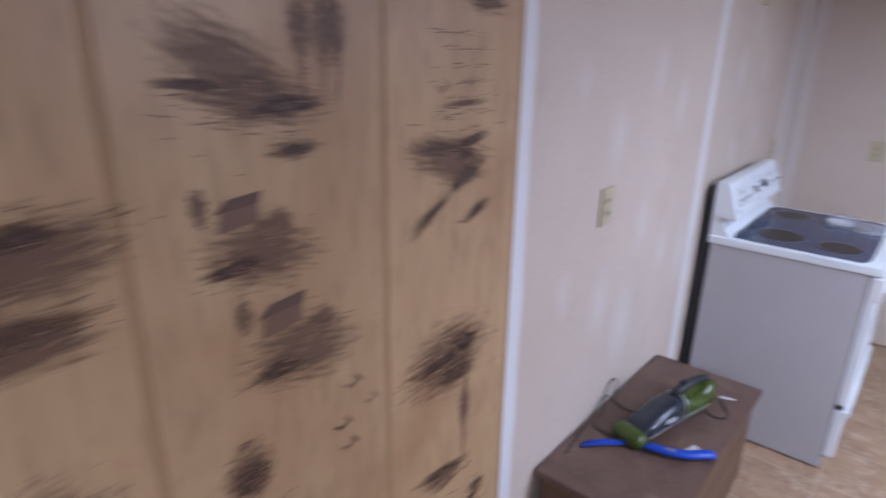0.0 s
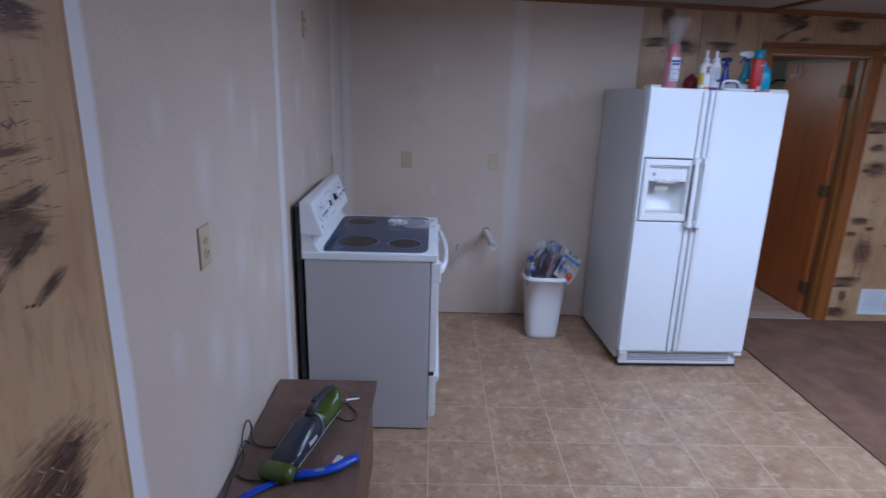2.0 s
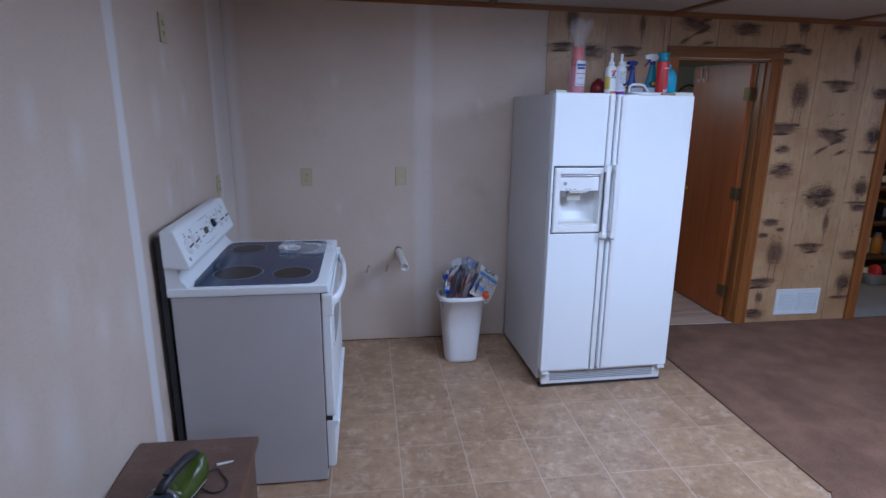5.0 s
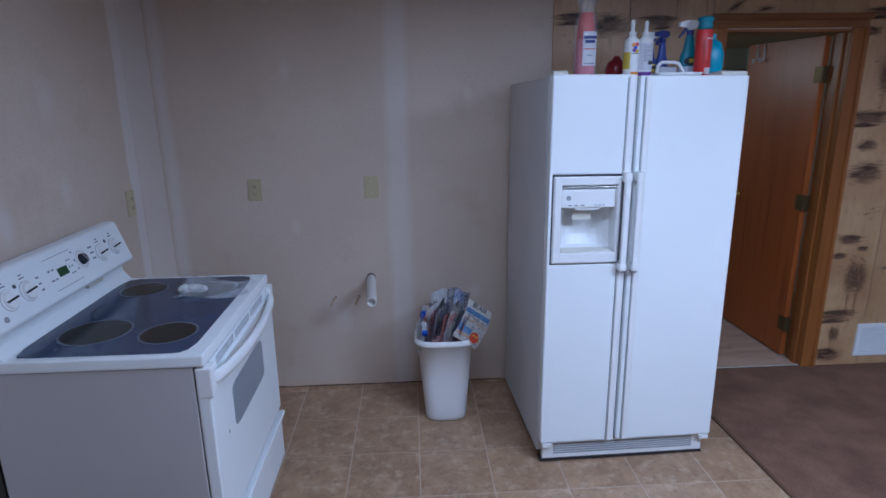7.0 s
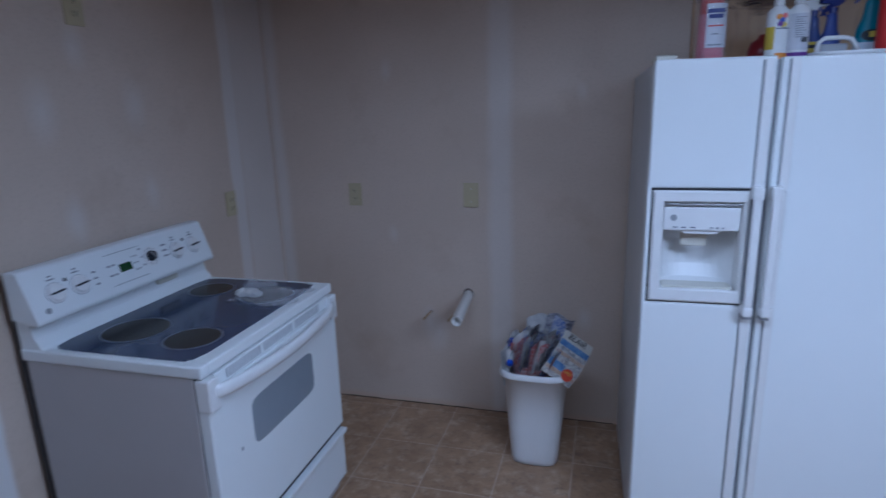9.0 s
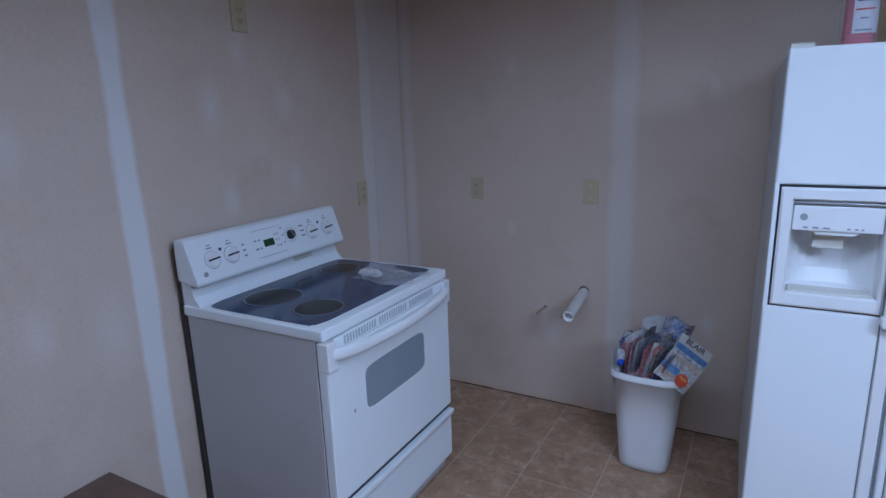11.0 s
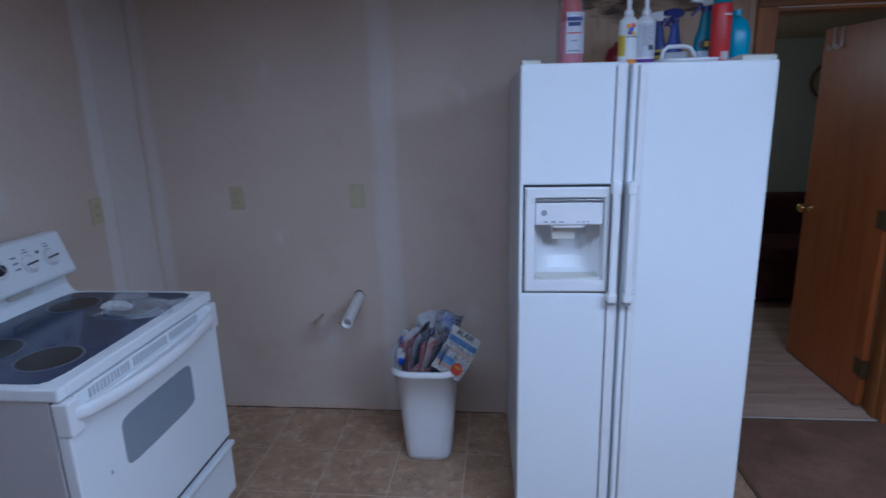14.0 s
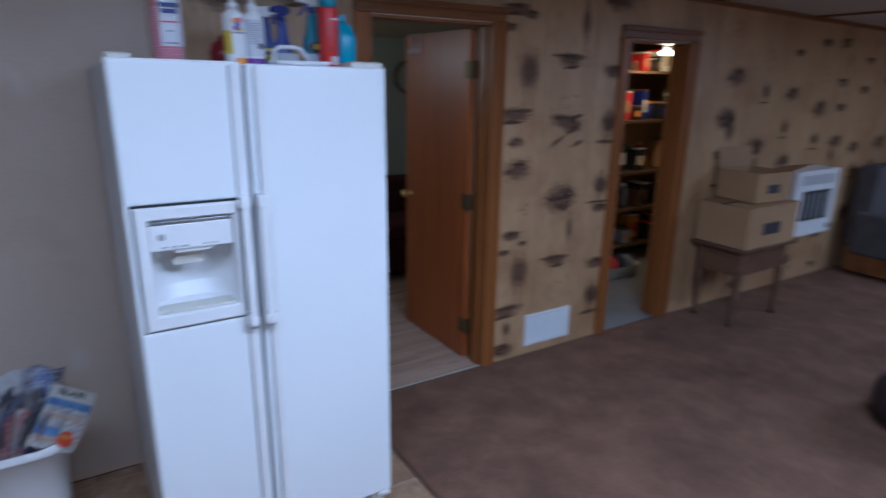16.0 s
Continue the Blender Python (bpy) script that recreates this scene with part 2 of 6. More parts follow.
PAPER_RED = surface("newsprint_red", (0.60, 0.52, 0.50), (0.50, 0.05, 0.06), 34.0, 160.0, 0.7, 0.1, stretch=(1, 1, 3))
PAPER_BLUE = surface("newsprint_blue", (0.58, 0.57, 0.58), (0.03, 0.11, 0.40), 34.0, 160.0, 0.7, 0.1, stretch=(1, 1, 3))
LAMINATE = wood("laminate_floor", (0.58, 0.42, 0.32), (0.35, 0.235, 0.17), 0.35, 0, 14.0)
CLEAR = glass_material("clear_plastic", (0.95, 0.95, 0.96), 0.12, 0.72)
BAG = glass_material("clear_bag", (0.92, 0.92, 0.94), 0.15, 0.80)


def panel_material():
    """Pale printed plywood: fine upright grain with brown knots and clouding, each plank a little different."""
    m, nt, bsdf = nodes_of("printed_plywood", 0.42)
    v = coords(nt, (1, 1, 0.22))
    flat = coords(nt)
    col = mixed(nt, noise_of(nt, v, 6.0, 5.0, 0.3, 0.7), (0.515, 0.338, 0.180), (0.405, 0.245, 0.125))
    col = mixed(nt, noise_of(nt, v, 45.0, 3.0, 0.5, 0.9), col, (0.28, 0.165, 0.085))
    col = mixed(nt, noise_of(nt, flat, 2.6, 3.0, 0.50, 0.78), col, (0.33, 0.172, 0.080))
    info = nt.nodes.new("ShaderNodeObjectInfo")
    hs = node(nt, "ShaderNodeHueSaturation")
    mr = node(nt, "ShaderNodeMapRange", To_Min=0.88, To_Max=1.1)
    nt.links.new(info.outputs["Random"], mr.inputs["Value"])
    nt.links.new(mr.outputs[0], hs.inputs["Value"])
    nt.links.new(col, hs.inputs["Color"])
    nt.links.new(hs.outputs[0], bsdf.inputs["Base Color"])
    return m


def tile_material():
    """Mottled tan and brown stone print, each tile with its own tone."""
    m, nt, bsdf = nodes_of("stone_print_vinyl", 0.33)
    flat = coords(nt)
    info = nt.nodes.new("ShaderNodeObjectInfo")
    add = node(nt, "ShaderNodeVectorMath")
    add.operation = "ADD"
    mul = node(nt, "ShaderNodeMath")
    mul.operation = "MULTIPLY"
    nt.links.new(info.outputs["Random"], mul.inputs[0])
    mul.inputs[1].default_value = 13
    nt.links.new(flat, add.inputs[0])
    nt.links.new(mul.outputs[0], add.inputs[1])
    v = add.outputs[0]
    col = mixed(nt, noise_of(nt, v, 7.0, 6.0, 0.34, 0.66, 0.65), (0.42, 0.268, 0.160), (0.275, 0.164, 0.096))
    col = mixed(nt, noise_of(nt, v, 16.0, 6.0, 0.50, 0.74, 0.75), col, (0.54, 0.41, 0.295))
    col = mixed(nt, noise_of(nt, v, 34.0, 6.0, 0.52, 0.72, 0.75), col, (0.20, 0.128, 0.088))
    nt.links.new(col, bsdf.inputs["Base Color"])
    bp = node(nt, "ShaderNodeBump", Strength=0.12, Distance=0.0015)
    nt.links.new(noise_of(nt, v, 60.0, 4.0), bp.inputs["Height"])
    nt.links.new(bp.outputs[0], bsdf.inputs["Normal"])
    return m


def ink_material():
    m, nt, bsdf = nodes_of("brown_ink", 0.55)
    geo = nt.nodes.new("ShaderNodeNewGeometry")
    nt.links.new(mixed(nt, geo.outputs["Random Per Island"], (0.085, 0.043, 0.030), (0.27, 0.150, 0.085)), bsdf.inputs["Base Color"])
    return m


def wash_material(name, colour, most, low):
    """Sponged ink, fading out from the middle of its patch in streaks and flecks."""
    m, nt, bsdf = nodes_of(name, 0.55)
    shape, grain = nt.nodes.new("ShaderNodeUVMap"), nt.nodes.new("ShaderNodeUVMap")
    shape.uv_map, grain.uv_map = "wash", "grain"
    dist = node(nt, "ShaderNodeVectorMath")
    dist.operation = "LENGTH"
    nt.links.new(shape.outputs[0], dist.inputs[0])
    fall = node(nt, "ShaderNodeMapRange", From_Min=0.0, From_Max=1.0, To_Min=0.75, To_Max=-0.9)
    nt.links.new(dist.outputs["Value"], fall.inputs["Value"])
    rough = noise_of(nt, grain.outputs[0], 1.6, 6.0, 0.3, 0.7, 0.65)
    add = node(nt, "ShaderNodeMath")
    add.operation = "ADD"
    nt.links.new(fall.outputs[0], add.inputs[0])
    nt.links.new(rough, add.inputs[1])
    cut = node(nt, "ShaderNodeMapRange", From_Min=low, From_Max=low + 1.0, To_Min=0.0, To_Max=most)
    nt.links.new(add.outputs[0], cut.inputs["Value"])
    bsdf.inputs["Base Color"].default_value = (*colour, 1)
    tr, mx = nt.nodes.new("ShaderNodeBsdfTransparent"), nt.nodes.new("ShaderNodeMixShader")
    nt.links.new(cut.outputs[0], mx.inputs[0])
    nt.links.new(tr.outputs[0], mx.inputs[1])
    nt.links.new(bsdf.outputs[0], mx.inputs[2])
    nt.links.new(mx.outputs[0], nt.nodes["Material Output"].inputs["Surface"])
    return m


WASH_DARK = wash_material("dark_brown_wash", (0.070, 0.033, 0.021), 0.96, 0.10)
WASH_LIGHT = wash_material("brown_wash", (0.165, 0.088, 0.052), 0.80, -0.05)
PALE_INK = plain("pale_unprinted_line", (0.42, 0.29, 0.17), 0.5)
PANEL, TILE, INK = panel_material(), tile_material(), ink_material()


# Mesh helpers
def mesh_object(name, bm, material, smooth=False):
    me = bpy.data.meshes.new(name)
    bm.to_mesh(me)
    bm.free()
    for m in material if isinstance(material, (list, tuple)) else [material]:
        me.materials.append(m)
    if smooth:
        for p in me.polygons:
            p.use_smooth = True
    return new(name, me)


def part(name, bm, material, parent, label="", smooth=False):
    ob = mesh_object(name, bm, material, smooth)
    ob.parent = parent
    if label:
        ob["label"] = label
    return ob


def thing(name, label, category, at=(0, 0, 0), turn=0, group="", kind=""):
    ob = new(name)
    ob.matrix_world = pose(*at, 0, 0, turn)
    ob.empty_display_size = 0.05
    return tagged(ob, label, category, group, kind)


def setting(ob, label, category):
    return tagged(ob, label, category, "", "structure")


def box(x0, x1, y0, y1, z0, z1, bevel=0.0, segs=2, bm=None):
    own = bmesh.new()
    bmesh.ops.create_cube(own, size=1, matrix=Matrix.LocRotScale(((x0 + x1) / 2, (y0 + y1) / 2, (z0 + z1) / 2), None, (abs(x1 - x0), abs(y1 - y0), abs(z1 - z0))))
    if bevel:
        bmesh.ops.bevel(own, geom=own.edges[:], offset=bevel, segments=segs, affect="EDGES", profile=0.6)
    if bm is None:
        return own
    merge(bm, own)
    return bm


def merge(bm, other, m=None):
    me = bpy.data.meshes.new("tmp")
    if m is not None:
        other.transform(m)
    other.to_mesh(me)
    other.free()
    bm.from_mesh(me)
    bpy.data.meshes.remove(me)


def lathe(profile, segs=20, sx=1.0, sy=1.0, caps=True):
    """A turned shape from (radius, height) pairs."""
    bm = bmesh.new()
    rings = []
    for r, z in profile:
        rings.append([bm.verts.new((r * sx * math.cos(a * math.tau / segs), r * sy * math.sin(a * math.tau / segs), z)) for a in range(segs)])
    for lo, hi in zip(rings, rings[1:]):
        for a in range(segs):
            bm.faces.new((lo[a], lo[(a + 1) % segs], hi[(a + 1) % segs], hi[a]))
    if caps:
        bm.faces.new(rings[0][::-1])
        bm.faces.new(rings[-1])
    return bm


def squircle(sections, segs=32, power=4.0, caps=(True, True)):
    """A loft of rounded rectangles: (half width, half depth, height, x, y) each."""
    bm = bmesh.new()
    rings = []
    for hx, hy, z, cx, cy in sections:
        ring = []
        for a in range(segs):
            c, s = math.cos(a * math.tau / segs), math.sin(a * math.tau / segs)
            k = (abs(c) ** power + abs(s) ** power) ** (-1 / power)
            ring.append(bm.verts.new((cx + hx * c * k, cy + hy * s * k, z)))
        rings.append(ring)
    for lo, hi in zip(rings, rings[1:]):
        for a in range(segs):
            bm.faces.new((lo[a], lo[(a + 1) % segs], hi[(a + 1) % segs], hi[a]))
    if caps[0]:
        bm.faces.new(rings[0][::-1])
    if caps[1]:
        bm.faces.new(rings[-1])
    return bm


def tube(points, radius, segs=8, taper=1.0, flat=1.0):
    """A round bar along a line of points."""
    bm = bmesh.new()
    pts = [Vector(p) for p in points]
    rings = []
    for i, p in enumerate(pts):
        d = (pts[min(i + 1, len(pts) - 1)] - pts[max(i - 1, 0)]).normalized()
        side = d.cross(Vector((0, 0, 1)))
        side = side.normalized() if side.length > 1e-4 else Vector((1, 0, 0))
        up = side.cross(d).normalized()
        r = radius * (1 + (taper - 1) * i / (len(pts) - 1))
        rings.append([bm.verts.new(p + r * (math.cos(a * math.tau / segs) * side + flat * math.sin(a * math.tau / segs) * up)) for a in range(segs)])
    for lo, hi in zip(rings, rings[1:]):
        for a in range(segs):
            bm.faces.new((lo[a], lo[(a + 1) % segs], hi[(a + 1) % segs], hi[a]))
    bm.faces.new(rings[0][::-1])
    bm.faces.new(rings[-1])
    bmesh.ops.recalc_face_normals(bm, faces=bm.faces[:])
    return bm


def prism(outline, lo, hi, axis="x", bevel=0.0):
    """An outline of two coordinates, pushed out along an axis."""
    bm = bmesh.new()
    put = {"x": lambda u, v, w: (w, u, v), "y": lambda u, v, w: (u, w, v), "z": lambda u, v, w: (u, v, w)}[axis]
    a = [bm.verts.new(put(u, v, lo)) for u, v in outline]
    b = [bm.verts.new(put(u, v, hi)) for u, v in outline]
    bm.faces.new(a[::-1])
    bm.faces.new(b)
    for i in range(len(a)):
        bm.faces.new((a[i], a[(i + 1) % len(a)], b[(i + 1) % len(a)], b[i]))
    bmesh.ops.recalc_face_normals(bm, faces=bm.faces[:])
    if bevel:
        bmesh.ops.bevel(bm, geom=bm.edges[:], offset=bevel, segments=2, affect="EDGES", profile=0.6)
    return bm


def lettering(text, size, m, material, parent, name="lettering", depth=0.0004):
    data = bpy.data.curves.new(name, "FONT")
    data.body, data.size, data.extrude = text, size, depth
    data.align_x, data.align_y = "CENTER", "CENTER"
    ob = bpy.data.objects.new(name, data)
    scene.collection.objects.link(ob)
    me = bpy.data.meshes.new_from_object(ob)
    bpy.data.objects.remove(ob)
    bpy.data.curves.remove(data)
    me.materials.append(material)
    made = new(name, me)
    made.parent = parent
    made.matrix_basis = m
    return made


# Large structure
slab = bmesh.new()
box(WEST - 0.12, EAST + 0.12, SOUTH - 0.12, 7.0, -0.15, -0.0011, bm=slab)
setting(mesh_object("floor", slab, GROUT), "tan grout bed under the stone-print vinyl floor", "floor")

VINYL = [(WEST, NORTH), (2.135, NORTH), (2.185, 2.31), (1.42, 1.2), (WEST, 1.2)]
carpet = prism([(2.14, NORTH), (2.19, 2.305), (1.425, 1.195), (WEST, 1.195), (WEST, SOUTH), (EAST, SOUTH), (EAST, NORTH)], -0.005, 0.006, "z")
setting(mesh_object("carpet", carpet, CARPET), "worn brown cut-pile carpet over the larger room", "carpet")
setting(mesh_object("threshold", prism([(2.132, NORTH - 0.03), (2.148, NORTH - 0.03), (2.198, 2.30), (2.182, 2.31)], 0.002, 0.0085, "z"), CHEST_EDGE), "thin brown strip between vinyl and carpet", "floor strip")

DOOR_A, DOOR_B, HEAD_A, HEAD_B = (2.265, 2.972), (3.950, 4.53), 1.93, 1.90
north = bmesh.new()
for x0, x1, z0, z1 in ((WEST - 0.12, DOOR_A[0], 0, 2.36), (DOOR_A[0], DOOR_A[1], HEAD_A, 2.36), (DOOR_A[1], DOOR_B[0], 0, 2.36), (DOOR_B[0], DOOR_B[1], HEAD_B, 2.36), (DOOR_B[1], EAST + 0.12, 0, 2.36)):
    box(x0, x1, NORTH, NORTH + 0.12, z0 - 0.005, z1, bm=north)
wall_north = setting(mesh_object("wall_north", north, DRYWALL), "unpainted beige drywall running into printed wood panelling", "wall")
west = box(WEST - 0.12, WEST, SOUTH, NORTH, -0.005, 2.36)
wall_west = setting(mesh_object("wall_west", west, DRYWALL_W), "unpainted beige drywall beside printed wood panelling", "wall")
setting(mesh_object("wall_south", box(WEST - 0.12, EAST + 0.12, SOUTH - 0.12, SOUTH, -0.005, 2.36), DRYWALL), "plain beige wall", "wall")
setting(mesh_object("wall_east", box(EAST, EAST + 0.12, SOUTH, NORTH, -0.005, 2.36), PANEL), "plain wood panelled wall", "wall")

SLOPE = pose(0.3, 0, 2.248, 0, math.degrees(math.atan(0.018)), 0) @ pose(-0.3, 0, -2.248)


def overhead(bm):
    bm.transform(SLOPE)
    return bm


C = 2.248
setting(mesh_object("ceiling", overhead(box(WEST - 0.12, EAST + 0.12, SOUTH - 0.12, NORTH + 0.12, C, C + 0.1)), CEILING), "off-white ceiling boards with brown wooden battens", "ceiling")
bx = -0.24
while bx < EAST:
    setting(mesh_object("trim", overhead(box(bx - 0.022, bx + 0.022, SOUTH, NORTH - 0.014, C - 0.014, C - 0.001, 0.003)), BATTEN), "brown wooden ceiling batten", "batten")
    bx += 1.235
setting(mesh_object("trim", overhead(box(WEST, EAST, NORTH - 0.016, NORTH - 0.001, C - 0.034, C - 0.002, 0.003)), CASING_X), "brown wooden strip under the ceiling", "trim")
setting(mesh_object("trim", overhead(box(WEST + 0.001, WEST + 0.014, SOUTH, NORTH - 0.02, C - 0.034, C - 0.002, 0.003)), BATTEN), "brown wooden strip under the ceiling", "trim")
for sy in (1.9, -0.5, -2.9):
    setting(mesh_object("trim", overhead(box(WEST + 0.02, EAST, sy - 0.022, sy + 0.022, C - 0.0125, C - 0.0005, 0.003)), CASING_X), "brown wooden ceiling batten", "batten")

# ragged lower edge of the drywall: a near-black strip paints the gap's shade
edge = [(WEST + 0.02 + 0.035 * k, 0.0045 + 0.006 * noise.noise((k * 0.35, 3.1, 0))) for k in range(51)]
gap = prism([(x, max(z, 0.0015)) for x, z in edge] + [(edge[-1][0], 0.0), (edge[0][0], 0.0)], NORTH - 0.0012, NORTH + 0.0005, "y")
part("gap_shade", gap, plain("gap_shade_black", (0.035, 0.025, 0.018), 0.9), wall_north, "dark ragged strip painted as the shaded gap under the drywall")

# Rooms behind the openings
back = bmesh.new()
box(1.2, 3.84, 6.6, 6.7, -0.005, 2.3, bm=back)
box(1.1, 1.2, NORTH + 0.12, 6.7, -0.005, 2.3, bm=back)
box(3.80, 3.88, NORTH + 0.12, 6.6, -0.005, 2.3, bm=back)
setting(mesh_object("wall_bedroom", back, PAINTED_WALL), "pale green painted walls of the next room", "wall")
setting(mesh_object("ceiling_bedroom", box(1.1, 3.88, NORTH + 0.12, 6.7, 2.0, 2.06), surface("tan_board", (0.40, 0.30, 0.20), (0.46, 0.35, 0.24), 2.0, 60.0, 0.7, 0.05)), "tan ceiling of the next room", "ceiling")
store = bmesh.new()
box(3.88, 7.2, 6.3, 6.4, -0.005, 2.3, bm=store)
box(7.1, 7.2, NORTH + 0.12, 6.3, -0.005, 2.3, bm=store)
setting(mesh_object("wall_storage", store, surface("raw_brown_wall", (0.20, 0.115, 0.06), (0.26, 0.15, 0.085), 3.0, 40.0, 0.8, 0.1)), "dim brown boarded storage room walls", "wall")
setting(mesh_object("ceiling_storage", box(3.88, 7.2, NORTH + 0.12, 6.4, 2.2, 2.26), surface("raw_deck", (0.20, 0.12, 0.06), (0.28, 0.17, 0.09), 4.0, 40.0, 0.8, 0.1)), "rough boarded ceiling over the storage room", "ceiling")
setting(mesh_object("floor_storage", box(3.9, 7.1, NORTH + 0.005, 6.3, -0.006, 0.002), CONCRETE), "bare grey concrete floor", "floor")
for jx in (4.25, 4.75, 5.25, 5.75, 6.25):
    setting(mesh_object("joist", box(jx, jx + 0.045, NORTH + 0.13, 6.29, 2.05, 2.198, 0.003), wood("joist_pine", (0.36, 0.22, 0.11), (0.24, 0.14, 0.07), 0.7, 1) if jx == 4.25 else bpy.data.materials["joist_pine"]), "bare pine ceiling joist", "joist")
lam = setting(new("floor_bedroom"), "striped brown laminate plank floor", "floor")
for i in range(19):
    y0 = NORTH + 0.012 + i * 0.125
    for x0, x1 in ((1.22, 2.0 + (i % 3) * 0.35), (2.0 + (i % 3) * 0.35, 3.79)):
        part("plank", box(x0 + 0.001, x1 - 0.001, y0 + 0.0012, y0 + 0.1238, -0.004, 0.004), LAMINATE, lam)
setting(mesh_object("threshold", box(DOOR_A[0], DOOR_A[1], NORTH + 0.001, NORTH + 0.012, -0.004, 0.011, 0.002), IVORY), "pale metal threshold strip in the doorway", "floor strip")


def doorway(name, x0, x1, head, side=0.085):
    d = setting(new(name), "doorway framed with stained orange-brown pine", "door frame")
    for u0, u1 in ((x0 - side + 0.02, x0 + 0.018), (x1 - 0.018, x1 + side - 0.02)):
        # profiled casing: flat board with a raised outer bead
        bm = box(u0, u1, NORTH - 0.018, NORTH - 0.001, 0.006, head - 0.001, 0.004)
        outer = u0 if u0 < x0 - 0.01 else u1 - 0.022
        box(outer, outer + 0.022, NORTH - 0.026, NORTH - 0.018, 0.006, head - 0.001, 0.003, bm=bm)
        part("casing", bm, CASING, d)
    bm = box(x0 - side + 0.02, x1 + side - 0.02, NORTH - 0.018, NORTH - 0.001, head, head + side - 0.015, 0.004)
    box(x0 - side + 0.012, x1 + side - 0.012, NORTH - 0.03, NORTH - 0.018, head + side - 0.045, head + side - 0.015, 0.004, bm=bm)
    part("head_casing", bm, CASING_X, d)
    for u0, u1 in ((x0 + 0.001, x0 + 0.018), (x1 - 0.018, x1 - 0.001)):
        bm = box(u0, u1, NORTH + 0.001, NORTH + 0.13, 0.006, head - 0.019, 0.002)
        stop = (u1, u1 + 0.011) if u0 < (x0 + x1) / 2 else (u0 - 0.011, u0)
        box(*stop, NORTH + 0.035, NORTH + 0.075, 0.006, head - 0.019, 0.002, bm=bm)
        part("jamb", bm, CASING, d)
    part("head_jamb", box(x0 + 0.001, x1 - 0.001, NORTH + 0.001, NORTH + 0.13, head - 0.018, head - 0.001, 0.002), CASING_X, d)
    return d


frame_a = doorway("door_frame_1", *DOOR_A, HEAD_A)
frame_b = doorway("door_frame_2", *DOOR_B, HEAD_B)


def swung_door():
    d = setting(new("door_1"), "flat reddish-brown veneered door standing open", "door")
    d.matrix_world = pose(DOOR_A[1] - 0.03, NORTH + 0.135, 0, 0, 0, 92)
    part("leaf", box(0.012, 0.70, -0.017, 0.017, 0.014, HEAD_A - 0.024, 0.002), DOOR_WOOD, d)
    for z in (0.22, 0.98, 1.70):
        bm = tube([(-0.006, 0.019, z - 0.045), (-0.006, 0.019, z + 0.045)], 0.006)
        box(0.0, 0.06, 0.0165, 0.0195, z - 0.045, z + 0.045, bm=bm)
        box(-0.012, 0.0, -0.02, 0.021, z - 0.045, z + 0.045, bm=bm)
        part("hinge", bm, DULL_BRASS, d, "dull brass hinge")
    knob = lathe([(0.028, 0), (0.028, 0.006), (0.011, 0.012), (0.011, 0.03), (0.024, 0.04), (0.027, 0.052), (0.02, 0.064), (0.006, 0.067)], 20)
    knob.transform(pose(0.64, 0.017, 0.93, -90, 0, 0))
    part("door_knob", knob, BRASS, d, "round brass knob", True)
    for off in (0.60, 0.53):
        bm = tube([(off, 0.02, HEAD_A - 0.02), (off, 0.022, HEAD_A - 0.12), (off, 0.045, HEAD_A - 0.135), (off, 0.05, HEAD_A - 0.11)], 0.006)
        part("door_hook", bm, WHITE_PLASTIC, d, "white over-door hook")
    return d


swung_door()

# Floor vent in the panelling
vent = thing("floor_vent", "white louvred return-air grille set low in the panelled wall", "vent", (3.455, NORTH - 0.006, 0.167))
vf = bmesh.new()
for b in ((-0.182, 0.182, -0.012, 0.0, 0.078, 0.102), (-0.182, 0.182, -0.012, 0.0, -0.102, -0.078), (-0.182, -0.158, -0.012, 0.0, -0.078, 0.078), (0.158, 0.182, -0.012, 0.0, -0.078, 0.078), (-0.008, 0.008, -0.012, 0.0, -0.078, 0.078)):
    box(*b, 0.002, 1, vf)
part("frame", vf, WHITE_ENAMEL, vent)
part("backing", box(-0.158, 0.158, -0.001, 0.0, -0.078, 0.078), DARK_METAL, vent)
for i in range(11):
    for x0, x1 in ((-0.158, -0.008), (0.008, 0.158)):
        s = box(x0, x1, -0.006, 0.006, -0.0012, 0.0012)
        s.transform(pose(0, -0.006, -0.07 + i * 0.014, 35, 0, 0))
        part("slat", s, WHITE_ENAMEL, vent)


# Refrigerator, tipped back a little on its front feet
FRIDGE = pose(1.573, 3.345, 0.018, -1.3, 0.5, 2.0)


def top_at(x, y):
    """The height of the cabinet top over a place on the plan."""
    local = FRIDGE.inverted() @ Vector((x, y, 1.65))
    return (FRIDGE @ Vector((local.x, local.y, 1.6615))).z


